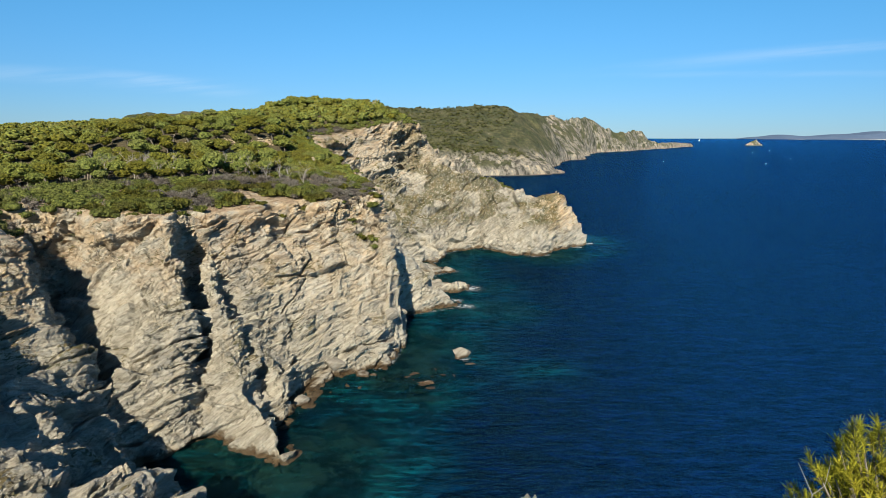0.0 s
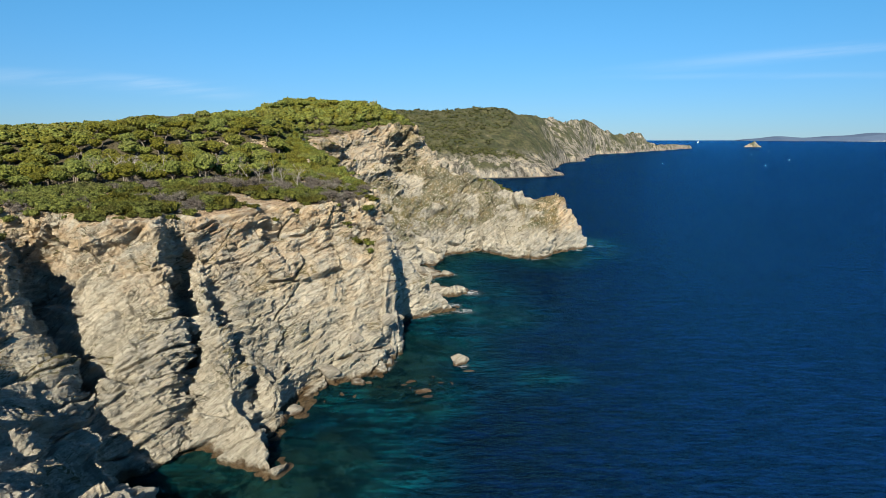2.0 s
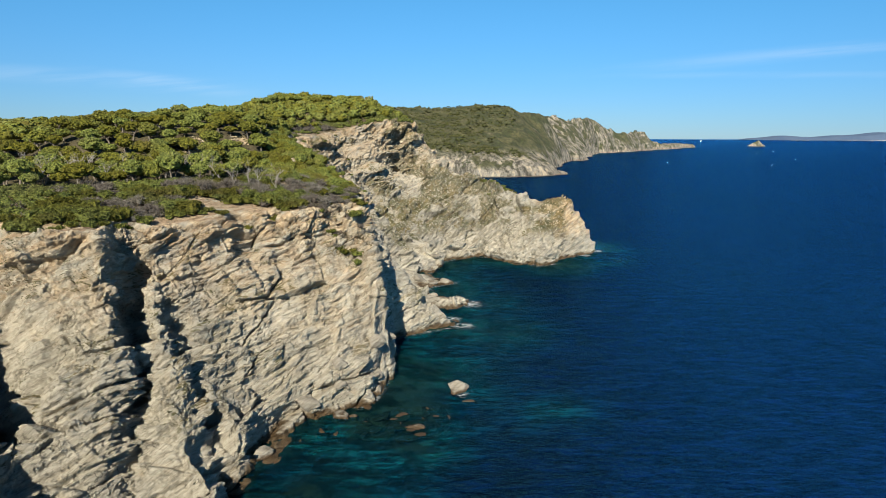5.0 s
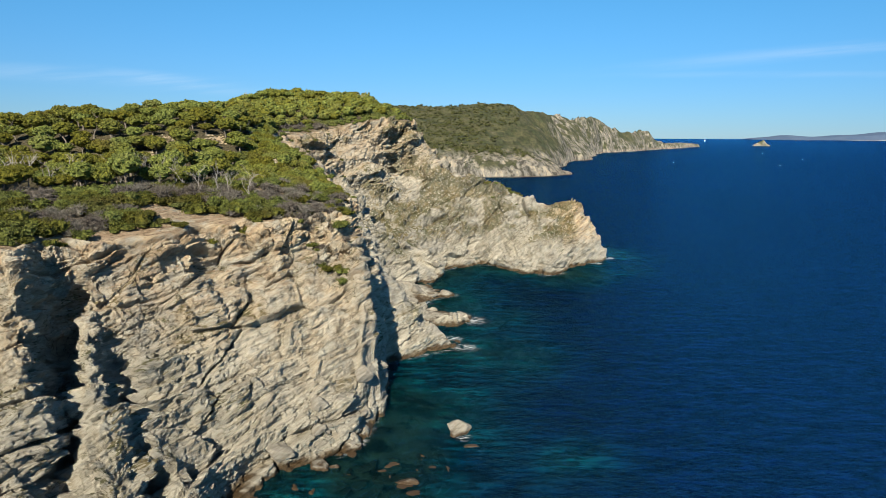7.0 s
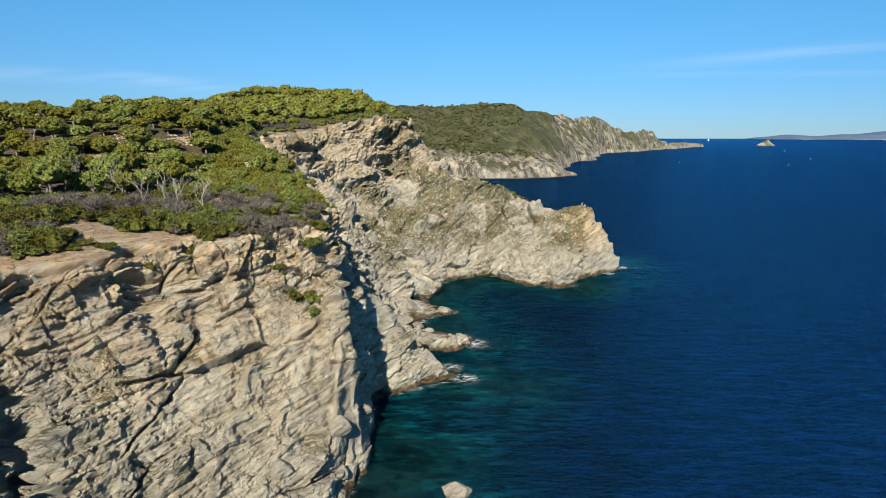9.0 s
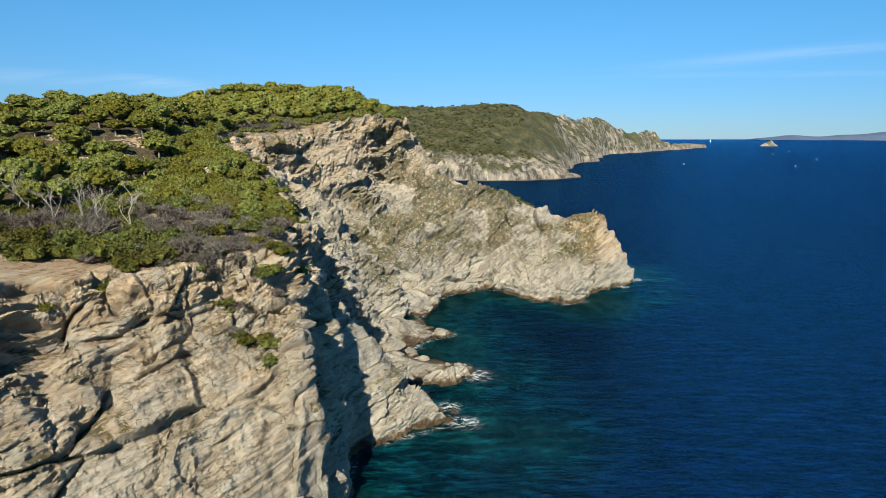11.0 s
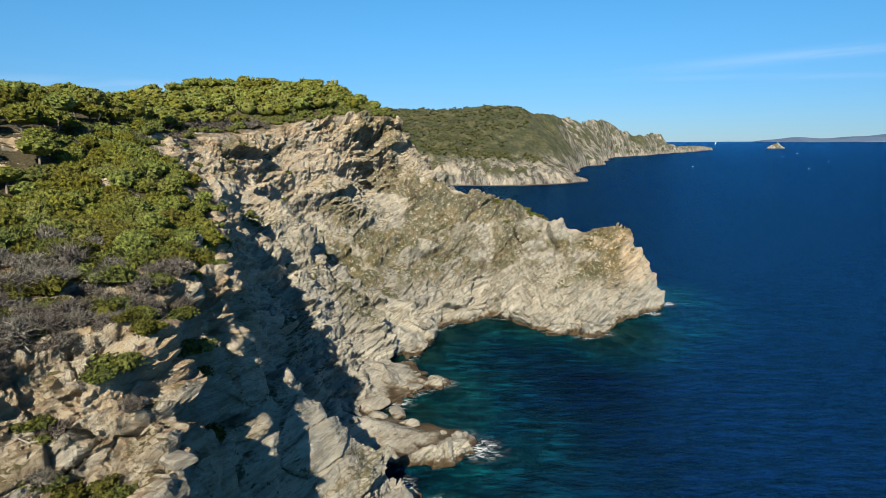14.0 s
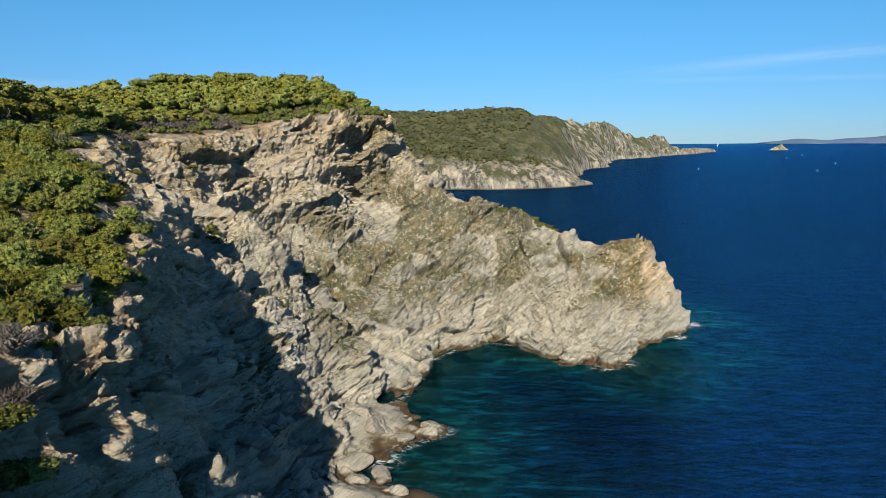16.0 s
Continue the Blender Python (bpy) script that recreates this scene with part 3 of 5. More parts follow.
def blocks(Q, seed):
    """Irregular blocks: the gap to the next block, each block's own number and how its face leans at the point."""
    I = np.floor(Q).astype(np.int64)
    best = np.full(len(Q), 9.0)
    second = best.copy()
    own = np.zeros(len(Q))
    off = np.zeros_like(Q)
    for dx in (-1, 0, 1):
        for dy in (-1, 0, 1):
            for dz in (-1, 0, 1):
                a, b, c = I[:, 0] + dx, I[:, 1] + dy, I[:, 2] + dz
                h = lattice(a, b, c, seed).astype(float)
                g = Q - np.stack([a + h, b + (h * 7.13) % 1, c + (h * 13.7) % 1], -1)
                d = np.sqrt((g * g).sum(1))
                near = d < best
                second = np.where(near, best, np.minimum(second, d))
                own = np.where(near, h, own)
                off[near] = g[near]
                best = np.where(near, d, best)
    lean = off[:, 0] * ((own * 31.7) % 1 - 0.5) + off[:, 1] * ((own * 57.3) % 1 - 0.5) + off[:, 2] * ((own * 91.1) % 1 - 0.2)
    return second - best, own, lean


def rock_relief(P, N):
    """How far the rock stands out along its normal: slabs, leaning blocks, straight beds, joints and crumbs."""
    n1 = np.array(STRATA) / np.linalg.norm(STRATA)
    u = np.cross(n1, (0, 0, 1))
    u /= np.linalg.norm(u)
    v = np.cross(n1, u)
    W = P + fbm(P * 0.03, 2, 95)[:, None] * np.array((1.6, 1.0, 2.4)) + np.stack([fbm(P * 0.22, 3, 41, 0.6), fbm(P * 0.22 + 5, 3, 43, 0.6), fbm(P * 0.22 + 9, 3, 47, 0.6)], -1) * 0.32
    s, a, b = W @ n1, W @ u, W @ v
    crag = smooth(P[:, 1], 165, 195)
    rough = 0.30 + 0.70 * smooth(vnoise(P * 0.065 + 3, 88), -0.20, 0.45)
    corner = np.exp(-((P[:, 0] + 12) / 7) ** 2 - ((P[:, 1] - 121) / 10) ** 2)
    head = smooth(P[:, 2], 17, 24) * (1 - smooth(P[:, 1], 140, 150))
    rough = np.maximum(np.maximum(rough, corner), 0.85 * head)
    out = 1.1 * fbm(P * np.array((0.085, 0.085, 0.06)), 3, 3) + corner * (0.9 * fbm(P * 0.45, 4, 83, 0.6) - 0.9 * (1 - np.abs(vnoise(P * np.array((0.5, 0.5, 0.22)) + 4, 85))) ** 5)
    gap, own, lean = blocks(np.stack([a / 11.0, b / 6.5, s / 3.6], -1), 101)
    out = out + (1 + 0.5 * crag) * (2.0 * (own - 0.5) + 2.6 * lean) - 1.3 * np.exp(-(gap / 0.055) ** 2) * (own > 0.5)
    gap, own, lean = blocks(np.stack([a / 6.0, b / 4.0, s / 1.5], -1), 103)
    out = out + (0.15 + 0.85 * rough) * (0.70 * (own - 0.5) + 0.95 * lean - 0.30 * np.exp(-(gap / 0.08) ** 2) * (own > 0.6))
    gap, own, lean = blocks(np.stack([a / 2.6, b / 1.7, s / 0.5], -1), 107)
    out = out + (0.30 + 0.70 * rough) * (0.27 * (own - 0.5) + 0.34 * lean)
    # straight thin beds, here and there
    for size, high, seed in ((2.6, 0.70, 12), (1.1, 0.34, 13), (0.5, 0.16, 14)):
        q = s / size + 0.15 * fbm(P * 0.5 / size, 2, seed + 30)
        c = np.floor(q)
        f = q - c
        r = lattice(c.astype(np.int64), np.floor(a / (size * 5) + c * 0.37).astype(np.int64), np.zeros(len(c), np.int64), seed)
        w = min(0.30 / size, 0.35)
        saw = np.where(f < w, f / w, (1 - f) / (1 - w))
        k = (0.35 + 0.65 * rough) * (1 - 0.3 * crag) * (0.15 + 0.85 * smooth(vnoise(P * 0.26 / size + seed, 19), -0.05, 0.40))
        out = out + k * high * (saw - 0.5) * (0.2 + 0.8 * r)
    # straight joints step the face, and cut deeper into the weathered head of the cliff
    for way, size, high, seed in (((0.78, 0.45, 0.44), 3.1, 0.75, 55), ((0.55, -0.35, -0.76), 2.3, 0.50, 56), ((0.9, 0.1, 0.42), 1.2, 0.22, 57)):
        q = (W @ np.array(way)) / size
        c = np.floor(q)
        r = lattice(c.astype(np.int64), np.floor(s / (size * 0.8) + c * 0.41).astype(np.int64), np.floor(b / (size * 2.5)).astype(np.int64), seed)
        cut = np.exp(-(np.minimum(q - c, c + 1 - q) / 0.05) ** 2) * (r > 0.62)
        out = out + (0.30 + 0.70 * rough) * high * ((r - 0.5) - 0.7 * (0.4 + head) * cut)
    for x, y, z, r, deep in HOLLOWS:
        out = out - deep * np.exp(-(((P - np.array((x, y, z))) ** 2).sum(1)) / (r * r))
    out = out + (rough * 0.24 + 0.26 * crag) * fbm(P * 0.55, 4, 61, 0.6) - 0.45 * crag * (1 - np.abs(vnoise(P * np.array((0.28, 0.28, 0.2)), 67))) ** 4
    return out + (0.06 + 0.18 * rough + 0.16 * crag) * fbm(P * 1.7, 2, 65)


def build_ground():
    xs, ys = np.arange(X0, X1 + 0.1, 1.0), np.arange(Y0, Y1 + 0.1, 1.0)
    X, Y, quads = grid(xs, ys)
    Z = height(X, Y)
    top = np.stack([X, Y, Z], -1).reshape(-1, 3)
    low = top.copy()
    low[:, 2] = -11
    n, m = X.shape
    i = np.arange(n * m).reshape(n, m)
    o = n * m
    faces = [quads, (quads + o)[:, ::-1]]
    for line, turn in ((i[0, :], 1), (i[-1, :], 0), (i[:, 0], 0), (i[:, -1], 1)):
        q = np.stack([line[:-1], line[1:], line[1:] + o, line[:-1] + o], -1)
        faces.append(q if turn else q[:, ::-1])
    me = mesh_of("ground_solid", np.vstack([top, low]), np.vstack(faces), ROCK)
    bm = bmesh.new()
    bm.from_mesh(me)
    bmesh.ops.recalc_face_normals(bm, faces=bm.faces)
    bm.to_mesh(me)
    bm.free()
    ob = new("coastal_ground", me)
    mod = ob.modifiers.new("even", 'REMESH')
    mod.mode, mod.voxel_size = 'VOXEL', VOXEL
    dg = bpy.context.evaluated_depsgraph_get()
    fine = bpy.data.meshes.new_from_object(ob.evaluated_get(dg))
    ob.modifiers.clear()
    nv = len(fine.vertices)
    P = np.empty(nv * 3, np.float32)
    N = np.empty(nv * 3, np.float32)
    fine.vertices.foreach_get("co", P)
    fine.vertices.foreach_get("normal", N)
    P, N = P.reshape(-1, 3).astype(float), N.reshape(-1, 3).astype(float)
    F = np.empty(len(fine.loops), np.int32)
    fine.loops.foreach_get("vertex_index", F)
    F = F.reshape(-1, 4) if len(F) == 4 * len(fine.polygons) else None
    mid = P[F].mean(1)
    keep = (mid[:, 2] > -5.5) & (mid[:, 0] > X0 + 0.6) & (mid[:, 1] > Y0 + 0.6) & (mid[:, 1] < Y1 - 0.6)
    keep &= ~((mid[:, 0] > X1 - 0.6))
    F = F[keep]
    used = np.unique(F)
    back = np.full(nv, -1)
    back[used] = np.arange(len(used))
    P, N, F = P[used], N[used], back[F]
    # smooth the voxel steps out of the normals, then lay the relief on
    acc = N.copy()
    for _ in range(3):
        s = np.zeros_like(acc)
        c = np.zeros(len(acc))
        fn = acc[F].mean(1)
        for k in range(4):
            np.add.at(s, F[:, k], fn)
            np.add.at(c, F[:, k], 1)
        acc = s / c[:, None]
    acc /= np.linalg.norm(acc, axis=1)[:, None] + 1e-9
    mid = P[F].mean(1)
    split = (mid[:, 0] > -53) & (mid[:, 0] < 7) & (mid[:, 1] > 58) & (mid[:, 1] < 150) & (mid[:, 2] > -0.6) & ((acc[F].mean(1)[:, 2] < np.where((mid[:, 0] > -22) & (mid[:, 1] > 108) & (mid[:, 1] < 134), 1.1, 0.90)))
    A = F[split]
    e = np.sort(np.stack([A, np.roll(A, -1, 1)], -1).reshape(-1, 2), 1)
    code = e[:, 0].astype(np.int64) * len(P) + e[:, 1]
    uniq, inv, cnt = np.unique(code, return_inverse=True, return_counts=True)
    ends = np.stack([uniq // len(P), uniq % len(P)], -1)
    nv0 = len(P)
    em = (nv0 + inv).reshape(-1, 4)
    cm = nv0 + len(uniq) + np.arange(len(A))
    P = np.vstack([P, P[ends].mean(1), P[A].mean(1)])
    acc = np.vstack([acc, acc[ends].mean(1), acc[A].mean(1)])
    acc /= np.linalg.norm(acc, axis=1)[:, None] + 1e-9
    small = [np.stack([A[:, k], em[:, k], cm, em[:, (k + 3) % 4]], -1) for k in range(4)]
    F = np.vstack([F[~split]] + small)
    seam = nv0 + np.flatnonzero(cnt == 1)
    seam_ends = ends[cnt == 1]
    steep = 1 - smooth(acc[:, 2], 0.72, 0.93)
    steep = np.maximum(steep, 0.55 * np.exp(-((P[:, 0] + 11) / 5) ** 2 - ((P[:, 1] - 121) / 8) ** 2))
    calm = smooth(np.hypot(P[:, 0], P[:, 1]), 6, 22)
    wet = 0.45 + 0.55 * smooth(P[:, 2], -1.5, 2.0)
    edge = np.minimum(np.minimum(P[:, 0] - X0, P[:, 1] - Y0), Y1 - P[:, 1])
    side = smooth(edge, 0.5, 4)
    d = rock_relief(P, acc)
    wall = smooth(acc[:, 0], 0.35, 0.75) * smooth(P[:, 1], 104, 110) * (1 - smooth(P[:, 1], 145, 155)) * (1 - smooth(P[:, 2], 20, 26)) * (P[:, 0] < -3)
    tip_calm = 1 - 0.6 * np.exp(-((P[:, 0] - 50) / 9) ** 2 - ((P[:, 1] - 226) / 12) ** 2)
    d = d * tip_calm * (1 - 0.6 * wall) * (0.10 + 0.90 * steep) * (0.15 + 0.85 * calm) * wet * side
    P = P + acc * d[:, None]
    P[seam] = P[seam_ends].mean(1)
    me2 = bpy.data.meshes.new("coastal_ground")
    me2.vertices.add(len(P))
    me2.vertices.foreach_set("co", P.astype(np.float32).ravel())
    me2.loops.add(F.size)
    me2.loops.foreach_set("vertex_index", F.astype(np.int32).ravel())
    me2.polygons.add(len(F))
    me2.polygons.foreach_set("loop_start", np.arange(0, F.size, 4, dtype=np.int32))
    me2.polygons.foreach_set("loop_total", np.full(len(F), 4, np.int32))
    me2.polygons.foreach_set("use_smooth", np.zeros(len(F), bool))
    me2.materials.append(ROCK)
    me2.update(calc_edges=True)
    top = blend_along(P[:, 0], P[:, 1], RIM, 2)
    high = np.maximum(smooth(P[:, 2] - top, -7.5, -1.0), 0.6 * smooth(P[:, 2] - top + 4 * fbm(P * 0.09, 3, 33), -15, -5)) * (P[:, 2] > 8)
    tip = smooth(17 - np.hypot(P[:, 0] - 49, P[:, 1] - 226), 0, 9) * smooth(P[:, 2], 4, 12)
    high = np.maximum(high, 0.6 * smooth(P[:, 2] - top, -20, -6) * smooth(P[:, 1], 185, 200) * (P[:, 2] > 18))
    high = np.maximum(high, 0.6 * np.exp(-((P[:, 0] + 15) / 10) ** 2 - ((P[:, 1] - 115) / 13) ** 2) * smooth(P[:, 2] + 3 * fbm(P * 0.12, 3, 35), 4, 12))
    wood = inside(P[:, 0], P[:, 1], WOOD_FRONT) | inside(P[:, 0], P[:, 1], LOW_WOOD)
    dwood, _, _ = poly_dist(P[:, 0], P[:, 1], WOOD_FRONT)
    litter = me2.attributes.new("litter", 'FLOAT', 'POINT')
    litter.data.foreach_set("value", np.where(wood, 1.0, 1 - smooth(dwood, 0, 5)).astype(np.float32))
    rim = me2.attributes.new("rim", 'FLOAT', 'POINT')
    rim.data.foreach_set("value", np.maximum(high, tip).astype(np.float32))
    olive = smooth(fbm(P * np.array((0.10, 0.10, 0.13)), 4, 71), 0.05, 0.30) * smooth(P[:, 2], 6, 11) * smooth(P[:, 1], 176, 196) * smooth(acc[:, 2], -0.1, 0.25)
    belt = np.exp(-((P[:, 2] - 15 - 2.5 * fbm(P * 0.06, 2, 73)) / 3.2) ** 2) * smooth(P[:, 1], 186, 200) * smooth(acc[:, 2], 0.0, 0.35)
    me2.attributes.new("olive", 'FLOAT', 'POINT').data.foreach_set("value", np.clip(0.85 * olive + 0.75 * belt * smooth(fbm(P * 0.12, 3, 77), -0.05, 0.25), 0, 1).astype(np.float32))
    old = smooth(P[:, 1], 150, 190) * (0.55 + 0.45 * smooth(fbm(P * 0.05, 3, 75), -0.3, 0.3))
    old = np.maximum(old, 0.45 * (1 - smooth(P[:, 2] + 6 * fbm(P * 0.05, 3, 79), 5, 19)))
    me2.attributes.new("lichen", 'FLOAT', 'POINT').data.foreach_set("value", old.astype(np.float32))
    ob.data = me2
    bpy.data.meshes.remove(me)
    bpy.data.meshes.remove(fine)
    return tagged(ob, "grey-beige layered schist sea cliff with ochre rim and grassy ledges", "cliff", kind="structure")


VOXEL = 0.35
coastal_ground = build_ground()

# the land further inland and behind, coarser
xs, ys = np.arange(-232, 62.1, 2.5), np.arange(-88, 402.1, 2.5)
GX, GY, quads = grid(xs, ys)
GZ = height(GX, GY) - 0.15
c = np.stack([GX, GY, GZ], -1).reshape(-1, 3)
mid = c[quads].mean(1)
far_in = ~((mid[:, 0] > X0 + 2.5) & (mid[:, 0] < X1 - 2) & (mid[:, 1] > Y0 + 2.5) & (mid[:, 1] < Y1 - 2.5)) & (mid[:, 2] > -8)
me = mesh_of("inland_ground", c, quads[far_in], ROCK, True)
me.attributes.new("litter", 'FLOAT', 'POINT').data.foreach_set("value", inside(c[:, 0], c[:, 1], WOOD_FRONT).astype(np.float32))
tagged(new("inland_ground", me),
       "reddish stony earth of the wooded plateau above the cliffs", "ground", kind="structure")


bpy.context.view_layer.update()
GROUND = BVHTree.FromObject(coastal_ground, bpy.context.evaluated_depsgraph_get())


def on_ground(x, y):
    """The height of the finished ground."""
    hit = GROUND.ray_cast(Vector((x, y, 90)), Vector((0, 0, -1)))[0]
    return hit.z if hit else float(ground_at(x, y))


# ---- sea ----
def sea_lines(lo, hi, step, out_lo, out_hi):
    core = list(np.arange(lo, hi + step / 2, step))
    a, g = [], step
    x = lo
    while x > out_lo:
        g *= 1.16
        x -= g
        a.append(max(x, out_lo))
    b, g = [], step
    x = hi
    while x < out_hi:
        g *= 1.16
        x += g
        b.append(min(x, out_hi))
    return np.array(a[::-1] + core + b)


SX, SY, quads = grid(sea_lines(-40, 64, 0.9, -4950, 4950), sea_lines(52, 240, 0.9, -1500, 4900))
r = np.hypot(SX, SY - 50)
SZ = 21.5 * (r / 4750) ** 2
bed = height(np.clip(SX, -230, 400), np.clip(SY, -88, 400))
dsh, _, _ = poly_dist(SX, SY, SHORE)
bed = np.where(inside(SX, SY, SHORE), 0.2, bed)
near = (SX > -60) & (SX < 100) & (SY > 0) & (SY < 330)
pts = np.stack([SX * 0.045, SY * 0.045, 0 * SX], -1).reshape(-1, 3)
banks = (fbm(pts, 3, 51)).reshape(SX.shape)
depth = np.clip(-bed - 1.6 * banks, 0.05, 20)
shallow = np.where(near, np.exp(-depth / 3.2) * smooth(34 - dsh, 0, 26), 0)
# a pale sand bank off the near cliff
bank = np.exp(-(((SX - 19) * 0.8 + (SY - 98) * 0.25) / 7) ** 2 - ((SY - 98 - (SX - 19) * 0.5) / 8) ** 2)
shallow = np.maximum(shallow, 0.58 * bank * (0.75 + 0.6 * banks))
foam = np.zeros(SX.shape)
for fx, fy, fr in ((9.5, 158.5, 2.9), (7.2, 141, 2.3), (5, 146, 2.0), (57.5, 229, 2.6), (36.5, 206, 2.6), (5.3, 179.5, 1.6),
                   (-2, 172, 2.2), (33, 203.8, 2.2), (52, 220.5, 2), (5.5, 105.8, 1.0), (0, 150, 1.8), (7.5, 161.5, 2.0)):
    foam = np.maximum(foam, np.exp(-((SX - fx) ** 2 + (SY - fy) ** 2) / fr ** 2))
foam = np.maximum(foam, 0.55 * np.exp(-(dsh / 0.8) ** 2) * near * (SY > 100))
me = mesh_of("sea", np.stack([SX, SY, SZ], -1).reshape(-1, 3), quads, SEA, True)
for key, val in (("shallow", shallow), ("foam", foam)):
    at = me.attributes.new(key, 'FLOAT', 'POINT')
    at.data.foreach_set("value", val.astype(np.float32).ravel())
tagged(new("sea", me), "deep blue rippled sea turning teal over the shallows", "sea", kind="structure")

# ---- the further coast ----
def far_coast(name, shore, crest, step, steep, rough, label, bed=-3, material=ROCK_FAR):
    """A headland from its shore and the crest above it."""
    sx, sy = [q[0] for q in shore], [q[1] for q in shore]
    X, Y, quads = grid(np.arange(min(sx) - 2 * step, max(sx) + 2 * step, step), np.arange(min(sy) - 2 * step, max(sy) + 2 * step, step))
    P = np.stack([X, Y, 0 * X], -1).reshape(-1, 3)
    w = step * 14
    X2 = X + (fbm(P / w, 3, 3) * w * 0.10).reshape(X.shape)
    Y2 = Y + (fbm(P / w + 9, 3, 4) * w * 0.10).reshape(X.shape)
    ds, _, _ = poly_dist(X2, Y2, shore)
    dr, k, s = poly_dist(X2, Y2, crest, closed=False)
    cz = np.array([q[2] for q in crest], float)
    zr = cz[k] + s * (cz[np.minimum(k + 1, len(cz) - 1)] - cz[k])
    h = zr * (ds / (ds + dr + 1e-6)) ** steep
    lump = (fbm(P / (step * 6), 5, 8, 0.6)).reshape(X.shape)
    gully = 1 - np.abs(fbm(P / (step * 10) + 5, 4, 18, 0.6)).reshape(X.shape)
    h = h + (lump * rough - gully ** 3 * rough * 1.2) * smooth(ds, 0, step * 4)
    far = 21.5 * (np.hypot(X, Y - 50) / 4750) ** 2
    Z = np.where(inside(X2, Y2, shore), np.maximum(h, 0.5), bed) + far
    c = np.stack([X, Y, Z], -1).reshape(-1, 3)
    keep = (Z.reshape(-1)[quads] > bed + far.reshape(-1)[quads] + 0.01).any(1)
    ob = new(name, mesh_of(name, c, quads[keep], material, False))
    tagged(ob, label, "headland", kind="structure")
    return X, Y, Z, ds, np.where(inside(X2, Y2, shore), h, -1)


CAPE_SHORE = [(-200, 600), (-60, 628), (8, 622), (45, 614), (85, 625), (118, 645), (136, 668), (128, 700), (110, 740), (150, 800),
              (165, 860), (184, 935), (190, 960), (262, 1072), (255, 1110), (200, 1180), (-400, 1250), (-500, 700)]
CAPE_CREST = [(-420, 850, 66), (-150, 850, 74), (-50, 850, 77), (-14, 852, 75), (39, 860, 80), (94, 880, 80), (130, 910, 76), (155, 940, 68), (185, 985, 44), (215, 1040, 25)]
LEDGE_CREST = [(-40, 660, 34), (10, 662, 32), (45, 664, 30), (75, 668, 26), (105, 670, 18), (128, 672, 7)]
RIDGE_SHORE = [(250, 1100), (300, 1250), (384, 1490), (420, 1520), (480, 1600), (600, 1780), (706, 1925), (690, 1990), (560, 2020), (300, 1900), (50, 1500), (100, 1150)]
RIDGE_CREST = [(120, 1230, 78), (216, 1250, 79), (258, 1330, 80), (353, 1480, 83), (408, 1560, 72), (473, 1650, 50), (562, 1770, 60), (607, 1830, 42), (665, 1900, 26)]
SPIT_SHORE = [(690, 1930), (800, 2060), (925, 2250), (915, 2265), (780, 2120), (670, 1990)]
SPIT_CREST = [(690, 1960, 18), (800, 2085, 18), (910, 2245, 12)]
ISLET_SHORE = [(1236, 2490), (1262, 2472), (1298, 2476), (1316, 2500), (1298, 2526), (1252, 2518)]
ISLET_CREST = [(1262, 2495, 16), (1284, 2498, 25), (1304, 2500, 9)]

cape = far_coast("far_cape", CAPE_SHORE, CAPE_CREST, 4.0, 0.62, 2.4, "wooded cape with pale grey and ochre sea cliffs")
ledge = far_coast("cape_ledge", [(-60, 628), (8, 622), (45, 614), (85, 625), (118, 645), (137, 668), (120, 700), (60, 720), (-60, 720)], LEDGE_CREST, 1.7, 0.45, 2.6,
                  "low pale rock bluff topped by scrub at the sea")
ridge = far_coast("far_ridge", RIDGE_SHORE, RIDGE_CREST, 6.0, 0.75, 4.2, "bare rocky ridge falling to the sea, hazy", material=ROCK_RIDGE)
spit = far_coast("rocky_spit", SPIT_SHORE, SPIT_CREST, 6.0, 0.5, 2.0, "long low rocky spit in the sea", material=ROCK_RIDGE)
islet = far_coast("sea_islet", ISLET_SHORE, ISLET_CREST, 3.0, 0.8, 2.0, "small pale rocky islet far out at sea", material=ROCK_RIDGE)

# the distant shore on the horizon: a low wooded ridge, its colour blued for haze, with a pale strand below it
bm = bmesh.new()
rows = []
for k in range(121):
    x = 2330 + k * 16.0
    u = k / 120
    top = 6 + 26 * min(1, u * 9) + 22 * u + 22 * smooth(u, 0.2, 0.5) + 4 * math.sin(u * 19) + 3 * math.sin(u * 47 + 1)
    y = 4560 - 900 * u
    rows.append([bm.verts.new((x, y + dy, z)) for dy, z in ((0, 12), (20, 12 + 0.22 * top + 5), (120, 12 + top * 0.8 + 8), (260, 12 + top + 8), (420, 8))])
for a, b in zip(rows, rows[1:]):
    for j in range(4):
        f = bm.faces.new((a[j], b[j], b[j + 1], a[j + 1]))
        f.material_index = 1 if j == 0 else 0
me = bpy.data.meshes.new("distant_shore")
bm.to_mesh(me)
bm.free()
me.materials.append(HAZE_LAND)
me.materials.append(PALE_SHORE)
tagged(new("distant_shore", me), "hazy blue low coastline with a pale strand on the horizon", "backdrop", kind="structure")


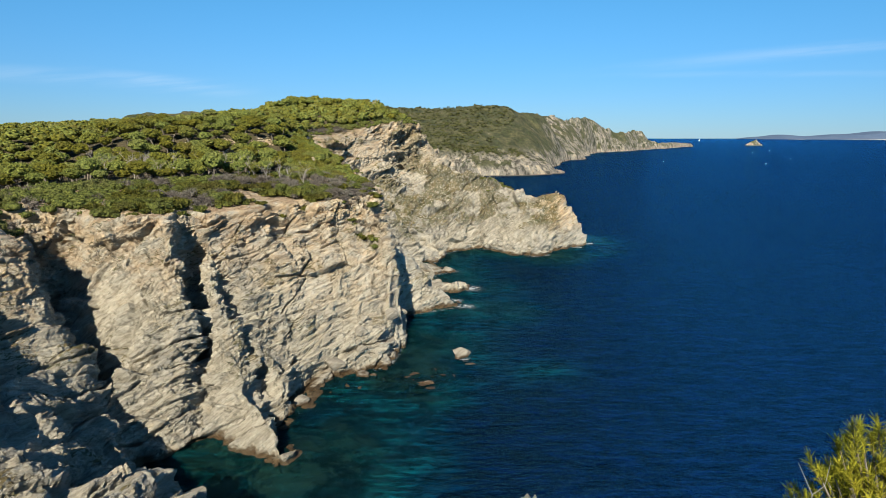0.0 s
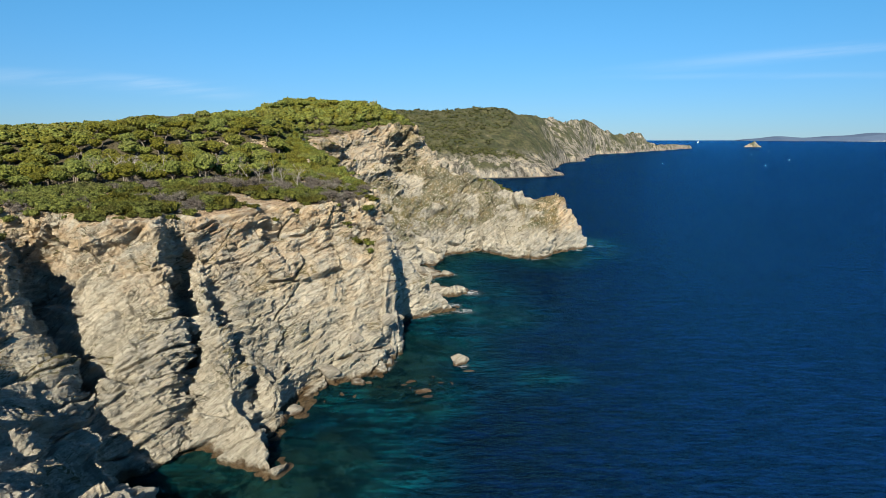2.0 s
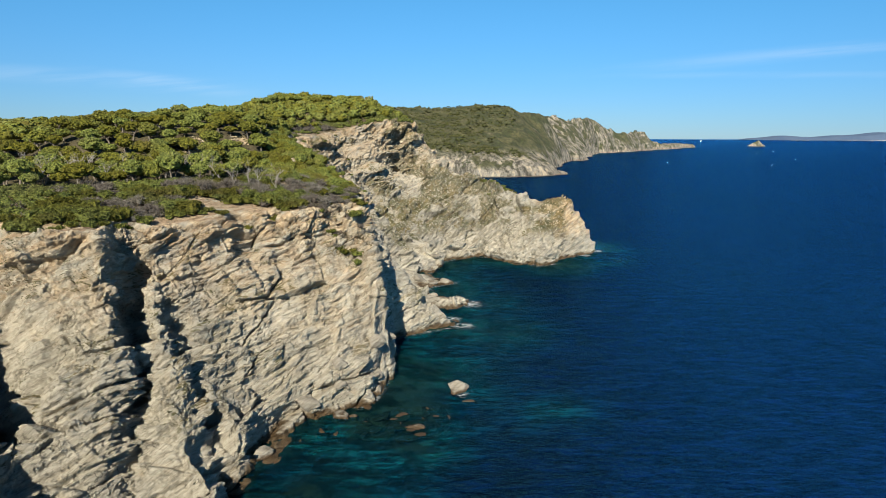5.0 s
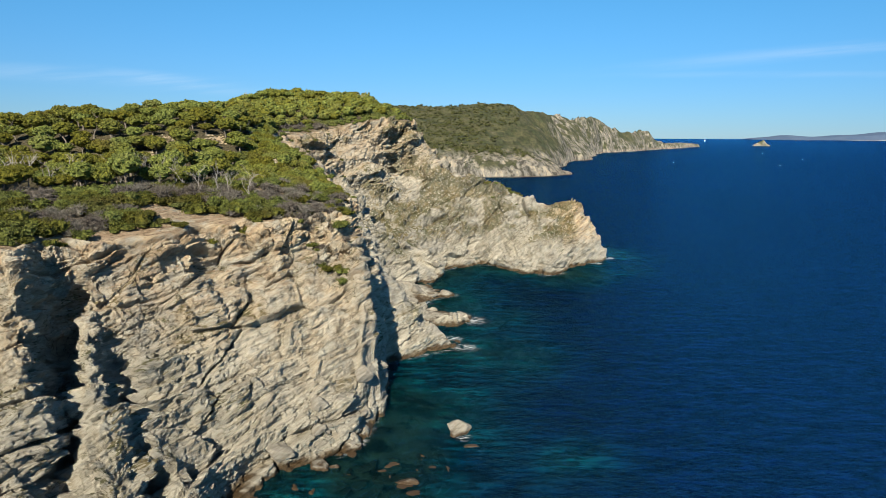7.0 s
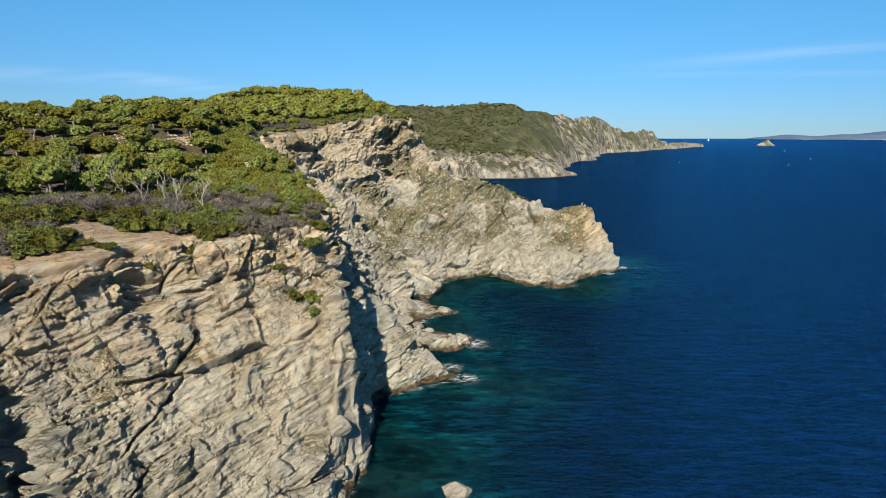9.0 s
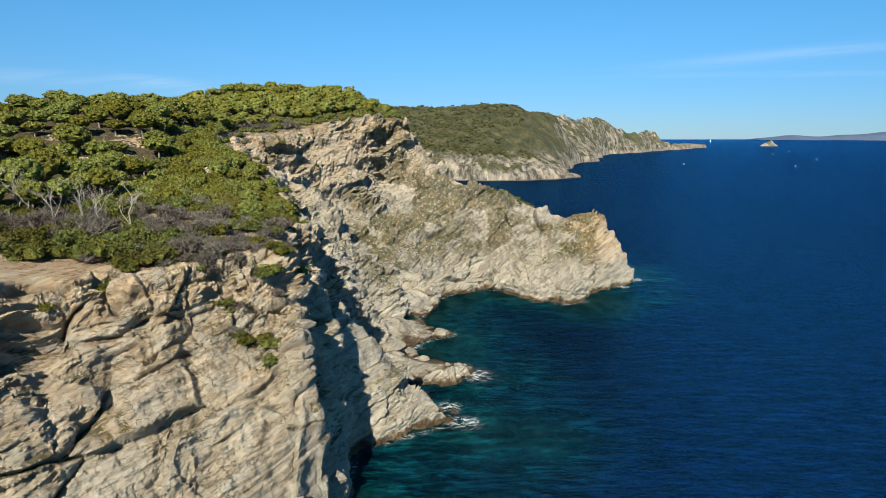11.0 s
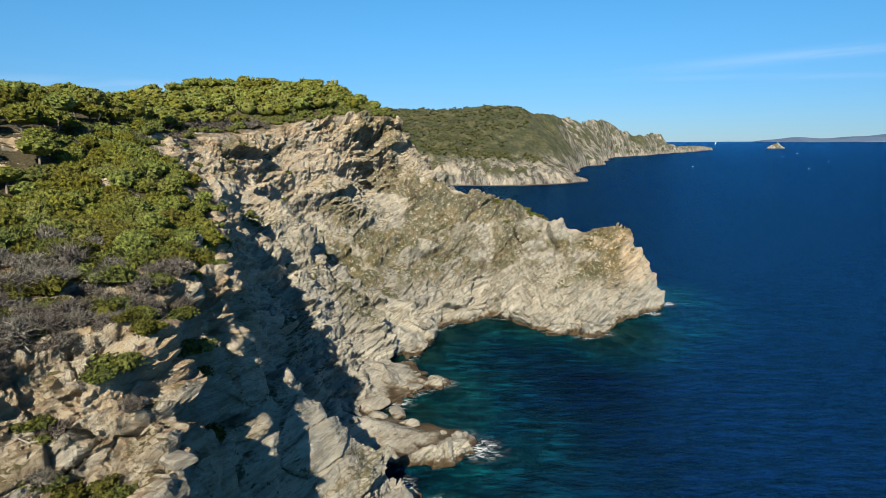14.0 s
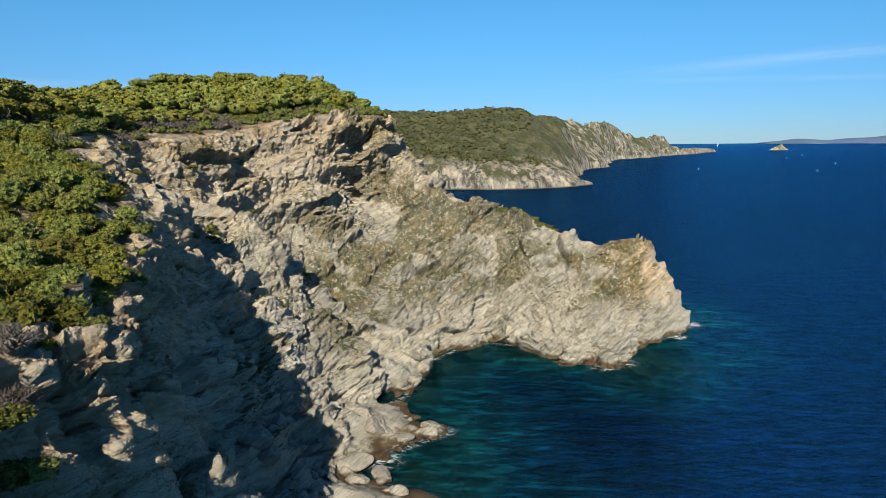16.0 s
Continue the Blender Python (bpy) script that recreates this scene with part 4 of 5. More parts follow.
# ---- plants ----
def tufts(rng, lobes, count, length, width, up=0.35, blades=3):
    """Sprays of narrow leaves over the lobes, each lobe x, y, z and three radii."""
    L = np.array(lobes)
    vol = (L[:, 3] * L[:, 4]) ** 1.0
    pick = rng.choice(len(L), count, p=vol / vol.sum())
    d = rng.normal(size=(count, 3))
    d[:, 2] = np.where(d[:, 2] < -0.35, -d[:, 2], d[:, 2])
    d /= np.linalg.norm(d, axis=1)[:, None]
    shell = rng.uniform(0.78, 1.06, count)[:, None]
    c = L[pick, :3] + d * L[pick, 3:6] * shell
    out_v, out_f = [], []
    base = 0
    n = d + np.array((0, 0, up)) + rng.normal(scale=0.35, size=(count, 3))
    n /= np.linalg.norm(n, axis=1)[:, None]
    for _ in range(blades):
        w = n + rng.normal(scale=0.65, size=(count, 3))
        w /= np.linalg.norm(w, axis=1)[:, None]
        s = np.cross(w, rng.normal(size=(count, 3)))
        s /= np.linalg.norm(s, axis=1)[:, None] + 1e-9
        ln = length * rng.uniform(0.7, 1.3, count)[:, None]
        wd = width * rng.uniform(0.7, 1.3, count)[:, None]
        v = np.stack([c - s * wd * 0.6 - w * ln * 0.25, c + s * wd * 0.6 - w * ln * 0.25, c + w * ln * 0.85], 1)
        out_v.append(v.reshape(-1, 3))
        out_f.append(np.arange(count * 3).reshape(-1, 3) + base)
        base += count * 3
    return np.vstack(out_v), np.vstack(out_f)


def ball(c, r, seg=8, ring=5):
    v = [(c[0], c[1], c[2] - r[2])]
    for i in range(1, ring):
        a = math.pi * i / ring - math.pi / 2
        for k in range(seg):
            b = 2 * math.pi * k / seg
            v.append((c[0] + r[0] * math.cos(a) * math.cos(b), c[1] + r[1] * math.cos(a) * math.sin(b), c[2] + r[2] * math.sin(a)))
    v.append((c[0], c[1], c[2] + r[2]))
    f = []
    for k in range(seg):
        n = (k + 1) % seg
        f.append((0, 1 + n, 1 + k))
        for i in range(ring - 2):
            f.append((1 + i * seg + k, 1 + i * seg + n, 1 + (i + 1) * seg + n, 1 + (i + 1) * seg + k))
        f.append((len(v) - 1, 1 + (ring - 2) * seg + k, 1 + (ring - 2) * seg + n))
    return v, f


def crown_mesh(name, seed, lobes, count, length, width, material, core=0.72, blades=3):
    rng = np.random.default_rng(seed)
    v, f = tufts(rng, lobes, count, length, width, blades=blades)
    verts, faces = v.tolist(), f.tolist()
    for q in lobes:
        bv, bf = ball(q[:3], [r * core for r in q[3:6]], *((9, 6) if q[3] > 1.2 and count > 300 else (7, 4) if q[3] > 1.2 and count > 50 else (5, 3) if count < 300 or len(lobes) > 9 else (7, 4)))
        o = len(verts)
        bv = [tuple(np.array(p) + rng.normal(scale=0.07 * q[3], size=3)) for p in bv]
        verts += bv
        faces += [tuple(i + o for i in t) for t in bf]
    return mesh_of(name, verts, faces, material)


def tube(verts, faces, pts, radii, sides=6):
    o = len(verts)
    pts = [Vector(p) for p in pts]
    for i, (p, r) in enumerate(zip(pts, radii)):
        way = (pts[min(i + 1, len(pts) - 1)] - pts[max(i - 1, 0)]).normalized()
        a = way.cross(Vector((0.3, 1, 0.2))).normalized()
        b = way.cross(a)
        for k in range(sides):
            t = 2 * math.pi * k / sides
            verts.append(tuple(p + (a * math.cos(t) + b * math.sin(t)) * r))
    for i in range(len(pts) - 1):
        for k in range(sides):
            n = (k + 1) % sides
            faces.append((o + i * sides + k, o + i * sides + n, o + (i + 1) * sides + n, o + (i + 1) * sides + k))
    faces.append(tuple(o + (len(pts) - 1) * sides + k for k in range(sides)))


def pine_lobes(rng, radius, low, count, flat):
    """A dome of many small clumps round one larger heart."""
    lobes = [(0, 0, low, radius * 0.86, radius * 0.86, flat * 0.86)]
    for k in range(count - 1):
        up = (k + 0.5) / (count - 1)
        a = 2.4 * k + rng.uniform(-0.3, 0.3)
        d = radius * math.sqrt(1 - (up * 0.97) ** 2) * rng.uniform(0.76, 0.92)
        r = radius * rng.uniform(0.17, 0.25)
        lobes.append((d * math.cos(a), d * math.sin(a), low + flat * (up * rng.uniform(0.82, 0.98) - 0.08), r, r * rng.uniform(0.85, 1.15), r * rng.uniform(0.6, 0.8)))
    return lobes


def pine_trunk(name, seed, lobes, thick=0.16, lean=0.5, material=BARK, bare=0):
    rng = np.random.default_rng(seed)
    verts, faces = [], []
    top = max(q[2] for q in lobes)
    fork = top * rng.uniform(0.42, 0.55)
    lx, ly = rng.normal(scale=lean, size=2)
    stem = [(0, 0, -0.6), (lx * 0.15, ly * 0.1, fork * 0.35), (lx * 0.5, ly * 0.45, fork * 0.7), (lx, ly, fork)]
    tube(verts, faces, stem, [thick * 1.25, thick, thick * 0.9, thick * 0.8], 7)
    for q in lobes[::3]:
        e = Vector(q[:3])
        a = Vector((lx, ly, fork * rng.uniform(0.82, 1.0)))
        m = a.lerp(e, 0.5) + Vector((rng.normal(scale=0.2), rng.normal(scale=0.2), -0.15))
        tube(verts, faces, [a, m, e], [thick * 0.55, thick * 0.38, thick * 0.12], 5)
    for _ in range(bare):
        a = Vector((lx * 0.7, ly * 0.7, fork * rng.uniform(0.5, 0.95)))
        t = rng.uniform(0, 2 * math.pi)
        e = a + Vector((math.cos(t) * rng.uniform(0.7, 1.6), math.sin(t) * rng.uniform(0.7, 1.6), rng.uniform(0.1, 1.0)))
        tube(verts, faces, [a, a.lerp(e, 0.5) + Vector((0, 0, 0.12)), e], [thick * 0.3, thick * 0.2, 0.02], 4)
    return mesh_of(name, verts, faces, material, True)


def bare_tree_mesh(name, seed, high, material, thick=0.12):
    """A leafless tree that forks three times."""
    rng = np.random.default_rng(seed)
    verts, faces = [], []

    def limb(a, way, ln, r, depth):
        e = a + way * ln
        m = a.lerp(e, 0.5) + Vector(rng.normal(scale=0.06 * ln, size=3).tolist())
        tube(verts, faces, [a, m, e], [r, r * 0.8, r * 0.55], 5 if depth < 2 else 3)
        if depth < 4:
            for _ in range(3 if depth < 3 else 2):
                w = (way + Vector(rng.normal(scale=0.55, size=3).tolist()) + Vector((0, 0, 0.1))).normalized()
                limb(e if rng.random() < 0.6 else m, w, ln * rng.uniform(0.55, 0.8), r * 0.55, depth + 1)

    limb(Vector((0, 0, -0.4)), Vector((rng.normal(scale=0.15), rng.normal(scale=0.15), 1)).normalized(), high * 0.42, thick, 0)
    return mesh_of(name, verts, faces, material)


rng = np.random.default_rng(4)
pine_kinds, woods_kinds, low_kinds, shrub_kinds, brush_kinds, dead_kinds = [], [], [], [], [], []
for k in range(5):
    lobes = pine_lobes(rng, 2.2, 3.5, 30, 1.6)
    pine_kinds.append((pine_trunk("trunk", 50 + k, lobes, 0.15, 0.6, BARK, 4), crown_mesh("crown", 70 + k, lobes, 560, 0.24, 0.10, PINE, 0.90, 2)))
    lobes = pine_lobes(rng, 2.25, 2.6, 15, 1.9)
    woods_kinds.append(crown_mesh("woods_crown", 170 + k, lobes, 110, 0.34, 0.16, PINE_WOODS, 0.95, 1))
for k in range(4):
    lobes = pine_lobes(rng, 1.75, 0.8, 28, 1.3)
    low_kinds.append((pine_trunk("trunk", 150 + k, lobes, 0.10, 0.4), crown_mesh("crown", 190 + k, lobes, 560, 0.22, 0.075, PINE, 0.88, 2)))
for k in range(4):
    lobes = [(rng.uniform(-0.6, 0.6), rng.uniform(-0.6, 0.6), rng.uniform(0.15, 0.5), rng.uniform(0.5, 0.8), rng.uniform(0.5, 0.8), rng.uniform(0.4, 0.65)) for _ in range(5)]
    shrub_kinds.append(crown_mesh("shrub", 210 + k, lobes, 260, 0.22, 0.13, SHRUB, 0.80, 2))
for k in range(3):
    lobes = [(rng.uniform(-0.6, 0.6), rng.uniform(-0.6, 0.6), rng.uniform(0.1, 0.45), rng.uniform(0.4, 0.7), rng.uniform(0.4, 0.7), rng.uniform(0.4, 0.6)) for _ in range(5)]
    brush_kinds.append(crown_mesh("dry_shrub", 230 + k, lobes, 300, 0.48, 0.045, DRY, 0.45, 2))
far_shrubs, far_brush = [], []
for k in range(3):
    lobes = [(rng.uniform(-0.6, 0.6), rng.uniform(-0.6, 0.6), rng.uniform(0.15, 0.5), rng.uniform(0.5, 0.8), rng.uniform(0.5, 0.8), rng.uniform(0.4, 0.65)) for _ in range(4)]
    far_shrubs.append(crown_mesh("far_shrub", 215 + k, lobes, 110, 0.26, 0.17, SHRUB, 0.85, 1))
    far_brush.append(crown_mesh("far_brush", 235 + k, lobes, 150, 0.5, 0.05, DRY, 0.45, 1))
for k in range(3):
    dead_kinds.append(bare_tree_mesh("bare_tree", 250 + k, 5.0, DEADWOOD, 0.085))


def scatter(seed, box, gap, tries):
    """Places in a box, none nearer to another than the gap."""
    rng = np.random.default_rng(seed)
    x0, x1, y0, y1 = box
    taken, out = {}, []
    for x, y in zip(rng.uniform(x0, x1, tries), rng.uniform(y0, y1, tries)):
        k = (int(x // gap), int(y // gap))
        if any((x - px) ** 2 + (y - py) ** 2 < gap * gap for i in (-1, 0, 1) for j in (-1, 0, 1) for px, py in taken.get((k[0] + i, k[1] + j), ())):
            continue
        taken.setdefault(k, []).append((x, y))
        out.append((x, y))
    return np.array(out)


def joined(name, kinds, places, material, label, category):
    """Many plants as one object."""
    vs, fs, o = [], [], 0
    cache = []
    for me in kinds:
        co = np.empty(len(me.vertices) * 3, np.float32)
        me.vertices.foreach_get("co", co)
        cache.append((co.reshape(-1, 3), [tuple(p.vertices) for p in me.polygons]))
    rng = np.random.default_rng(len(places))
    quads, tris = [], []
    prep = []
    for co, polys in cache:
        prep.append((co, np.array([p for p in polys if len(p) == 4]), np.array([p for p in polys if len(p) == 3]).reshape(-1, 3)))
    for x, y, z, s, sz in places:
        co, q, t = prep[rng.integers(len(prep))]
        a = rng.uniform(0, 6.283)
        R = np.array(((math.cos(a), -math.sin(a), 0), (math.sin(a), math.cos(a), 0), (0, 0, 1)))
        vs.append(co @ R.T * np.array((s, s, sz)) + np.array((x, y, z)))
        quads.append(q + o)
        tris.append(t + o)
        o += len(co)
    V, Q, T = np.vstack(vs).astype(np.float32), np.vstack(quads), np.vstack(tris)
    me = bpy.data.meshes.new(name)
    me.vertices.add(len(V))
    me.vertices.foreach_set("co", V.ravel())
    me.loops.add(Q.size + T.size)
    me.loops.foreach_set("vertex_index", np.r_[Q.ravel(), T.ravel()].astype(np.int32))
    me.polygons.add(len(Q) + len(T))
    starts = np.r_[np.arange(len(Q)) * 4, Q.size + np.arange(len(T)) * 3]
    me.polygons.foreach_set("loop_start", starts.astype(np.int32))
    me.polygons.foreach_set("loop_total", np.r_[np.full(len(Q), 4), np.full(len(T), 3)].astype(np.int32))
    me.materials.append(material)
    me.update(calc_edges=True)
    return tagged(new(name, me), label, category, kind="stuff")


def tree(name, trunk, crown, m, label, group, crown_label=""):
    e = new(name)
    e.matrix_world = m
    part("trunk", trunk, e)
    if crown:
        part("crown", crown, e, crown_label)
    return tagged(e, label, "tree", group)


def placed(x, y, z, turn, s, sz=None):
    return Matrix.LocRotScale((x, y, z), Euler((0, 0, turn)), (s, s, sz or s))


# the pine wood on the plateau
spots = scatter(11, (-172, -8, 60, 276), 2.5, 16000)
low_spots = scatter(13, (-42, -12, 116, 184), 1.55, 5000)
rng = np.random.default_rng(5)
count = 0
for x, y in low_spots[inside(low_spots[:, 0], low_spots[:, 1], LOW_WOOD)]:
    if not inside(np.array([x]), np.array([y]), RIM)[0]:
        continue
    k, s = rng.integers(4), rng.uniform(0.55, 0.85)
    tree("low_pine", low_kinds[k][0], low_kinds[k][1], placed(x, y, on_ground(x, y) - 0.2, rng.uniform(0, 6.28), s * 1.1, s * rng.uniform(0.9, 1.3)),
         "low wind-pressed pine with dense bright green crown near the cliff", "low pines on the cliff top")
sx, sy = spots[:, 0], spots[:, 1]
in_wood = inside(sx, sy, WOOD_FRONT) & inside(sx, sy, RIM)
sz = height(sx, sy)
woods = []
for i in np.argsort(np.hypot(sx - 5, sy - 80)):
    if not in_wood[i]:
        continue
    x, y, z = sx[i], sy[i], on_ground(sx[i], sy[i])
    s = rng.uniform(0.60, 1.04)
    tall = 1.12 if y > 112 and y < 128 and x > -48 else 0.82 if y < 140 else 0.8 if x > -22 and y > 216 else 1.15 if y > 224 and x > -70 else 1.0 if y > 216 and x > -70 else 0.76
    if count < 290:
        k = rng.integers(5)
        tree("pine_tree", pine_kinds[k][0], pine_kinds[k][1], placed(x, y, z, rng.uniform(0, 6.28), s, s * tall * rng.uniform(0.80, 1.15)),
             "pine with pale bare trunk and spreading yellow-green crown", "pines of the cliff-top wood")
        count += 1
    else:
        woods.append((x, y, z, s * 1.08, s * tall * rng.uniform(0.82, 1.05)))
joined("pine_wood", woods_kinds, woods, PINE_WOODS, "dense pine wood with rounded yellow-green crowns on the plateau", "wood")

# scrub along the rim
spots = scatter(12, (-75, -8, 72, 262), 1.1, 30000)
sx, sy = spots[:, 0], spots[:, 1]
rim_d, _, _ = poly_dist(sx, sy, RIM)
in_top = inside(sx, sy, RIM)
sz = height(sx, sy)
bare = ((sx + 32) / 4.8) ** 2 + ((sy - 107.6) / 2.6) ** 2
bare2 = ((sx + 53) / 5) ** 2 + ((sy - 84) / 5) ** 2
clump = fbm(np.stack([sx * 0.12, sy * 0.12, 0 * sx], -1), 3, 91)
ok = in_top & (rim_d > 0.45) & ~inside(sx, sy, [(x - 4, y + 4) for x, y in WOOD_FRONT]) & (bare > 1) & (bare2 > 1) & (rim_d < 18)
ok &= ~inside(sx, sy, LOW_WOOD) & (clump > -0.95)
count, rest, rest_dry = 0, [], []
for i in np.argsort(np.hypot(sx - 5, sy - 80)):
    if not ok[i]:
        continue
    x, y, z = sx[i], sy[i], on_ground(sx[i], sy[i])
    s = rng.uniform(0.8, 1.5) * (0.7 if rim_d[i] < 2.0 else 1.15 if x > -42 and y < 118 else 1.0)
    strip = y - 121 - 0.5 * (x + 22)
    dry = clump[i] > 0.42 or rng.random() < (0.75 if abs(strip - 1) < 3.2 and x > -40 else 0.08)
    if count < 280:
        kinds = brush_kinds if dry else shrub_kinds
        ob = new("dry_shrub" if dry else "shrub", kinds[rng.integers(len(kinds))])
        ob.matrix_world = placed(x, y, z + 0.05, rng.uniform(0, 6.28), s, s * rng.uniform(0.7, 1.1))
        tagged(ob, "leafless grey-brown brush on the cliff top" if dry else "rounded dark green shrub growing on the cliff top", "shrub", "scrub on the cliff top")
        count += 1
    else:
        (rest_dry if dry else rest).append((x, y, z + 0.05, s, s * 0.85))
if rest:
    joined("scrub", far_shrubs, rest, SHRUB, "low dark green scrub along the cliff top", "scrub")
if rest_dry:
    joined("dry_scrub", far_brush, rest_dry, DRY, "grey leafless brush along the cliff top", "scrub")

# woods on the far capes
rng = np.random.default_rng(8)
blob_kinds = []
for k in range(3):
    lobes = [(rng.uniform(-1.4, 1.4), rng.uniform(-1.4, 1.4), rng.uniform(0.4, 1.4), rng.uniform(1.0, 1.7), rng.uniform(1.0, 1.7), rng.uniform(0.8, 1.3)) for _ in range(2)]
    blob_kinds.append(crown_mesh("far_crown", 300 + k, lobes, 8, 1.0, 0.6, FAR_WOODS, 0.95, 1))


def far_wood(land, seed, number, min_h, min_ds, density, cond):
    X, Y, Z, ds, h = land
    rng = np.random.default_rng(seed)
    out = []
    ok = np.argwhere((h > min_h) & (ds > min_ds) & cond(X, Y, Z, ds))
    for n in range(number):
        i, j = ok[rng.integers(len(ok))]
        g = vnoise(np.array([[X[i, j] * 0.02, Y[i, j] * 0.02, 0.5]]), 5)[0]
        if g < density:
            continue
        st = X[1, 0] - X[0, 0]
        s = rng.uniform(0.55, 1.15)
        out.append((X[i, j] + rng.uniform(-st, st) / 2, Y[i, j] + rng.uniform(-st, st) / 2, Z[i, j] - 0.3, s, s * 0.9))
    return out


fw = far_wood(cape, 1, 4300, 30, 60, -0.75, lambda X, Y, Z, ds: (Y < 930) & (X > -220))
fw += far_wood(ledge, 2, 1100, 17, 22, -0.7, lambda X, Y, Z, ds: X > -50)
fw += far_wood(ridge, 3, 700, 38, 50, -0.3, lambda X, Y, Z, ds: X < 560)
joined("cape_woods", blob_kinds, fw, FAR_WOODS, "green and grey-green woods covering the far capes", "wood")


# ---- rocks in the water ----
def boulder_mesh(seed, n=14, fine=3):
    """A sea-worn block: a cut and rounded lump with bedding cracks."""
    rng = np.random.default_rng(seed)
    bm = bmesh.new()
    bmesh.ops.create_icosphere(bm, subdivisions=fine, radius=1.0)
    V = np.array([v.co[:] for v in bm.verts])
    for _ in range(n):
        d = rng.normal(size=3)
        d /= np.linalg.norm(d)
        cut = rng.uniform(0.42, 0.80)
        over = np.maximum(V @ d - cut, 0)
        V = V - over[:, None] * d * 0.85
    N = V / np.linalg.norm(V, axis=1)[:, None]
    s = V @ np.array(STRATA) * 5
    saw = s - np.floor(s)
    V = V + N * (0.10 * fbm(V * 2 + seed, 3, seed) + 0.05 * (saw - 0.5) + 0.03 * fbm(V * 7, 2, seed + 5))[:, None]
    for v, co in zip(bm.verts, V):
        v.co = co
    me = bpy.data.meshes.new("boulder")
    bm.to_mesh(me)
    bm.free()
    me.materials.append(BOULDER)
    return me


boulders = [boulder_mesh(400 + k, fine=4) for k in range(7)] + [boulder_mesh(430 + k) for k in range(7)]


def boulder(k, x, y, z, sx, sy, sz, turn, label, name="boulder", group=""):
    ob = new(name, boulders[k])
    ob.matrix_world = Matrix.LocRotScale((x, y, z), Euler((0, 0, turn)), (sx, sy, sz))
    return tagged(ob, label, "rock", group)


boulder(0, 4.7, 106.8, 0.35, 2.0, 1.5, 1.35, 0.3, "pale grey rounded rock standing alone in the water", "sea_rock")
boulder(1, 6.2, 103.4, -0.25, 1.5, 0.6, 0.5, 0.1, "dark wet reef rock barely above the water", "reef_rock", "reef rocks")
boulder(2, -1.4, 95.0, -0.25, 2.2, 1.1, 0.6, -0.3, "dark wet reef rock barely above the water", "reef_rock", "reef rocks")
boulder(3, -3.5, 98.5, -0.3, 1.6, 1.0, 0.6, 0.6, "dark wet reef rock barely above the water", "reef_rock", "reef rocks")
boulder(4, -20.2, 86.5, 0.5, 1.8, 1.2, 1.0, 0.5, "grey fallen block at the foot of the cliff", "boulder", "fallen blocks")
boulder(5, -9.0, 102.8, 0.8, 1.4, 1.2, 1.5, 0.9, "grey fallen block at the foot of the cliff", "boulder", "fallen blocks")
boulder(6, -8.0, 106.3, 0.6, 1.3, 1.1, 1.2, 1.9, "grey fallen block at the foot of the cliff", "boulder", "fallen blocks")
boulder(0, -3.2, 178.0, 0.9, 2.6, 2.2, 2.0, 2.2, "large grey boulder on the shore of the cove", "boulder", "fallen blocks")
boulder(2, 3.2, 179.6, 0.1, 3.2, 1.2, 0.9, 0.2, "low flat grey rock at the water's edge", "boulder", "fallen blocks")
boulder(3, -6.5, 181.5, 2.2, 3.2, 2.2, 1.6, 2.6, "large pale slab lying on the shore of the cove", "boulder", "fallen blocks")
rng = np.random.default_rng(21)
for k in range(150):
    if k < 70:
        x, y = rng.uniform(-17, -7), rng.uniform(150, 174)
    else:
        j = rng.integers(8, len(COVE) - 1) if rng.random() < 0.8 else rng.integers(0, 4)
        a, b, u = COVE[j], COVE[(j + 1) % len(COVE)], rng.random()
        x, y = a[0] + (b[0] - a[0]) * u + rng.normal(scale=1.0) - 0.5, a[1] + (b[1] - a[1]) * u + rng.normal(scale=1.0)
    z = on_ground(x, y)
    s = rng.uniform(0.35, 1.1) if rng.random() < 0.8 else rng.uniform(1.0, 1.7)
    if z < -1.2:
        continue
    boulder(7 + int(rng.integers(7)), x, y, max(z, -0.5) + 0.2 * s, s * rng.uniform(0.9, 1.5), s, s * rng.uniform(0.6, 0.9), rng.uniform(0, 6.28),
            "grey angular block among the rubble of the cove", "boulder", "fallen blocks")

for k in range(40):
    a, d = rng.uniform(0, 6.28), math.sqrt(rng.random())
    x, y = -2.0 + 7.5 * d * math.cos(a), 96.5 + 4.8 * d * math.sin(a) + 0.25 * d * math.cos(a)
    s = rng.uniform(0.4, 1.1)
    if on_ground(x, y) > 0.3:
        continue
    boulder(7 + int(rng.integers(7)), x, y, rng.uniform(-0.50, -0.20), s * rng.uniform(1.2, 2.4), s * rng.uniform(0.8, 1.2), 0.36, rng.uniform(0, 6.28),
            "brown wet reef rock awash beside the cliff", "reef_rock", "reef rocks")
for k in range(34):
    x = rng.uniform(-17, 2)
    y = 97.5 + 0.42 * (x + 12) - abs(rng.normal(scale=3.2)) - (1.0 if x > -8 else 2.0)
    s = rng.uniform(0.35, 1.0)
    if on_ground(x, y) > 0.3:
        continue
    boulder(7 + int(rng.integers(7)), x, y, max(on_ground(x, y), -0.55 * s) + 0.1 * s, s * rng.uniform(1.0, 1.9), s * rng.uniform(0.7, 1.2), s * rng.uniform(0.4, 0.6), rng.uniform(0, 6.28),
            "brown wet reef rock at the foot of the cliff", "reef_rock", "reef rocks")

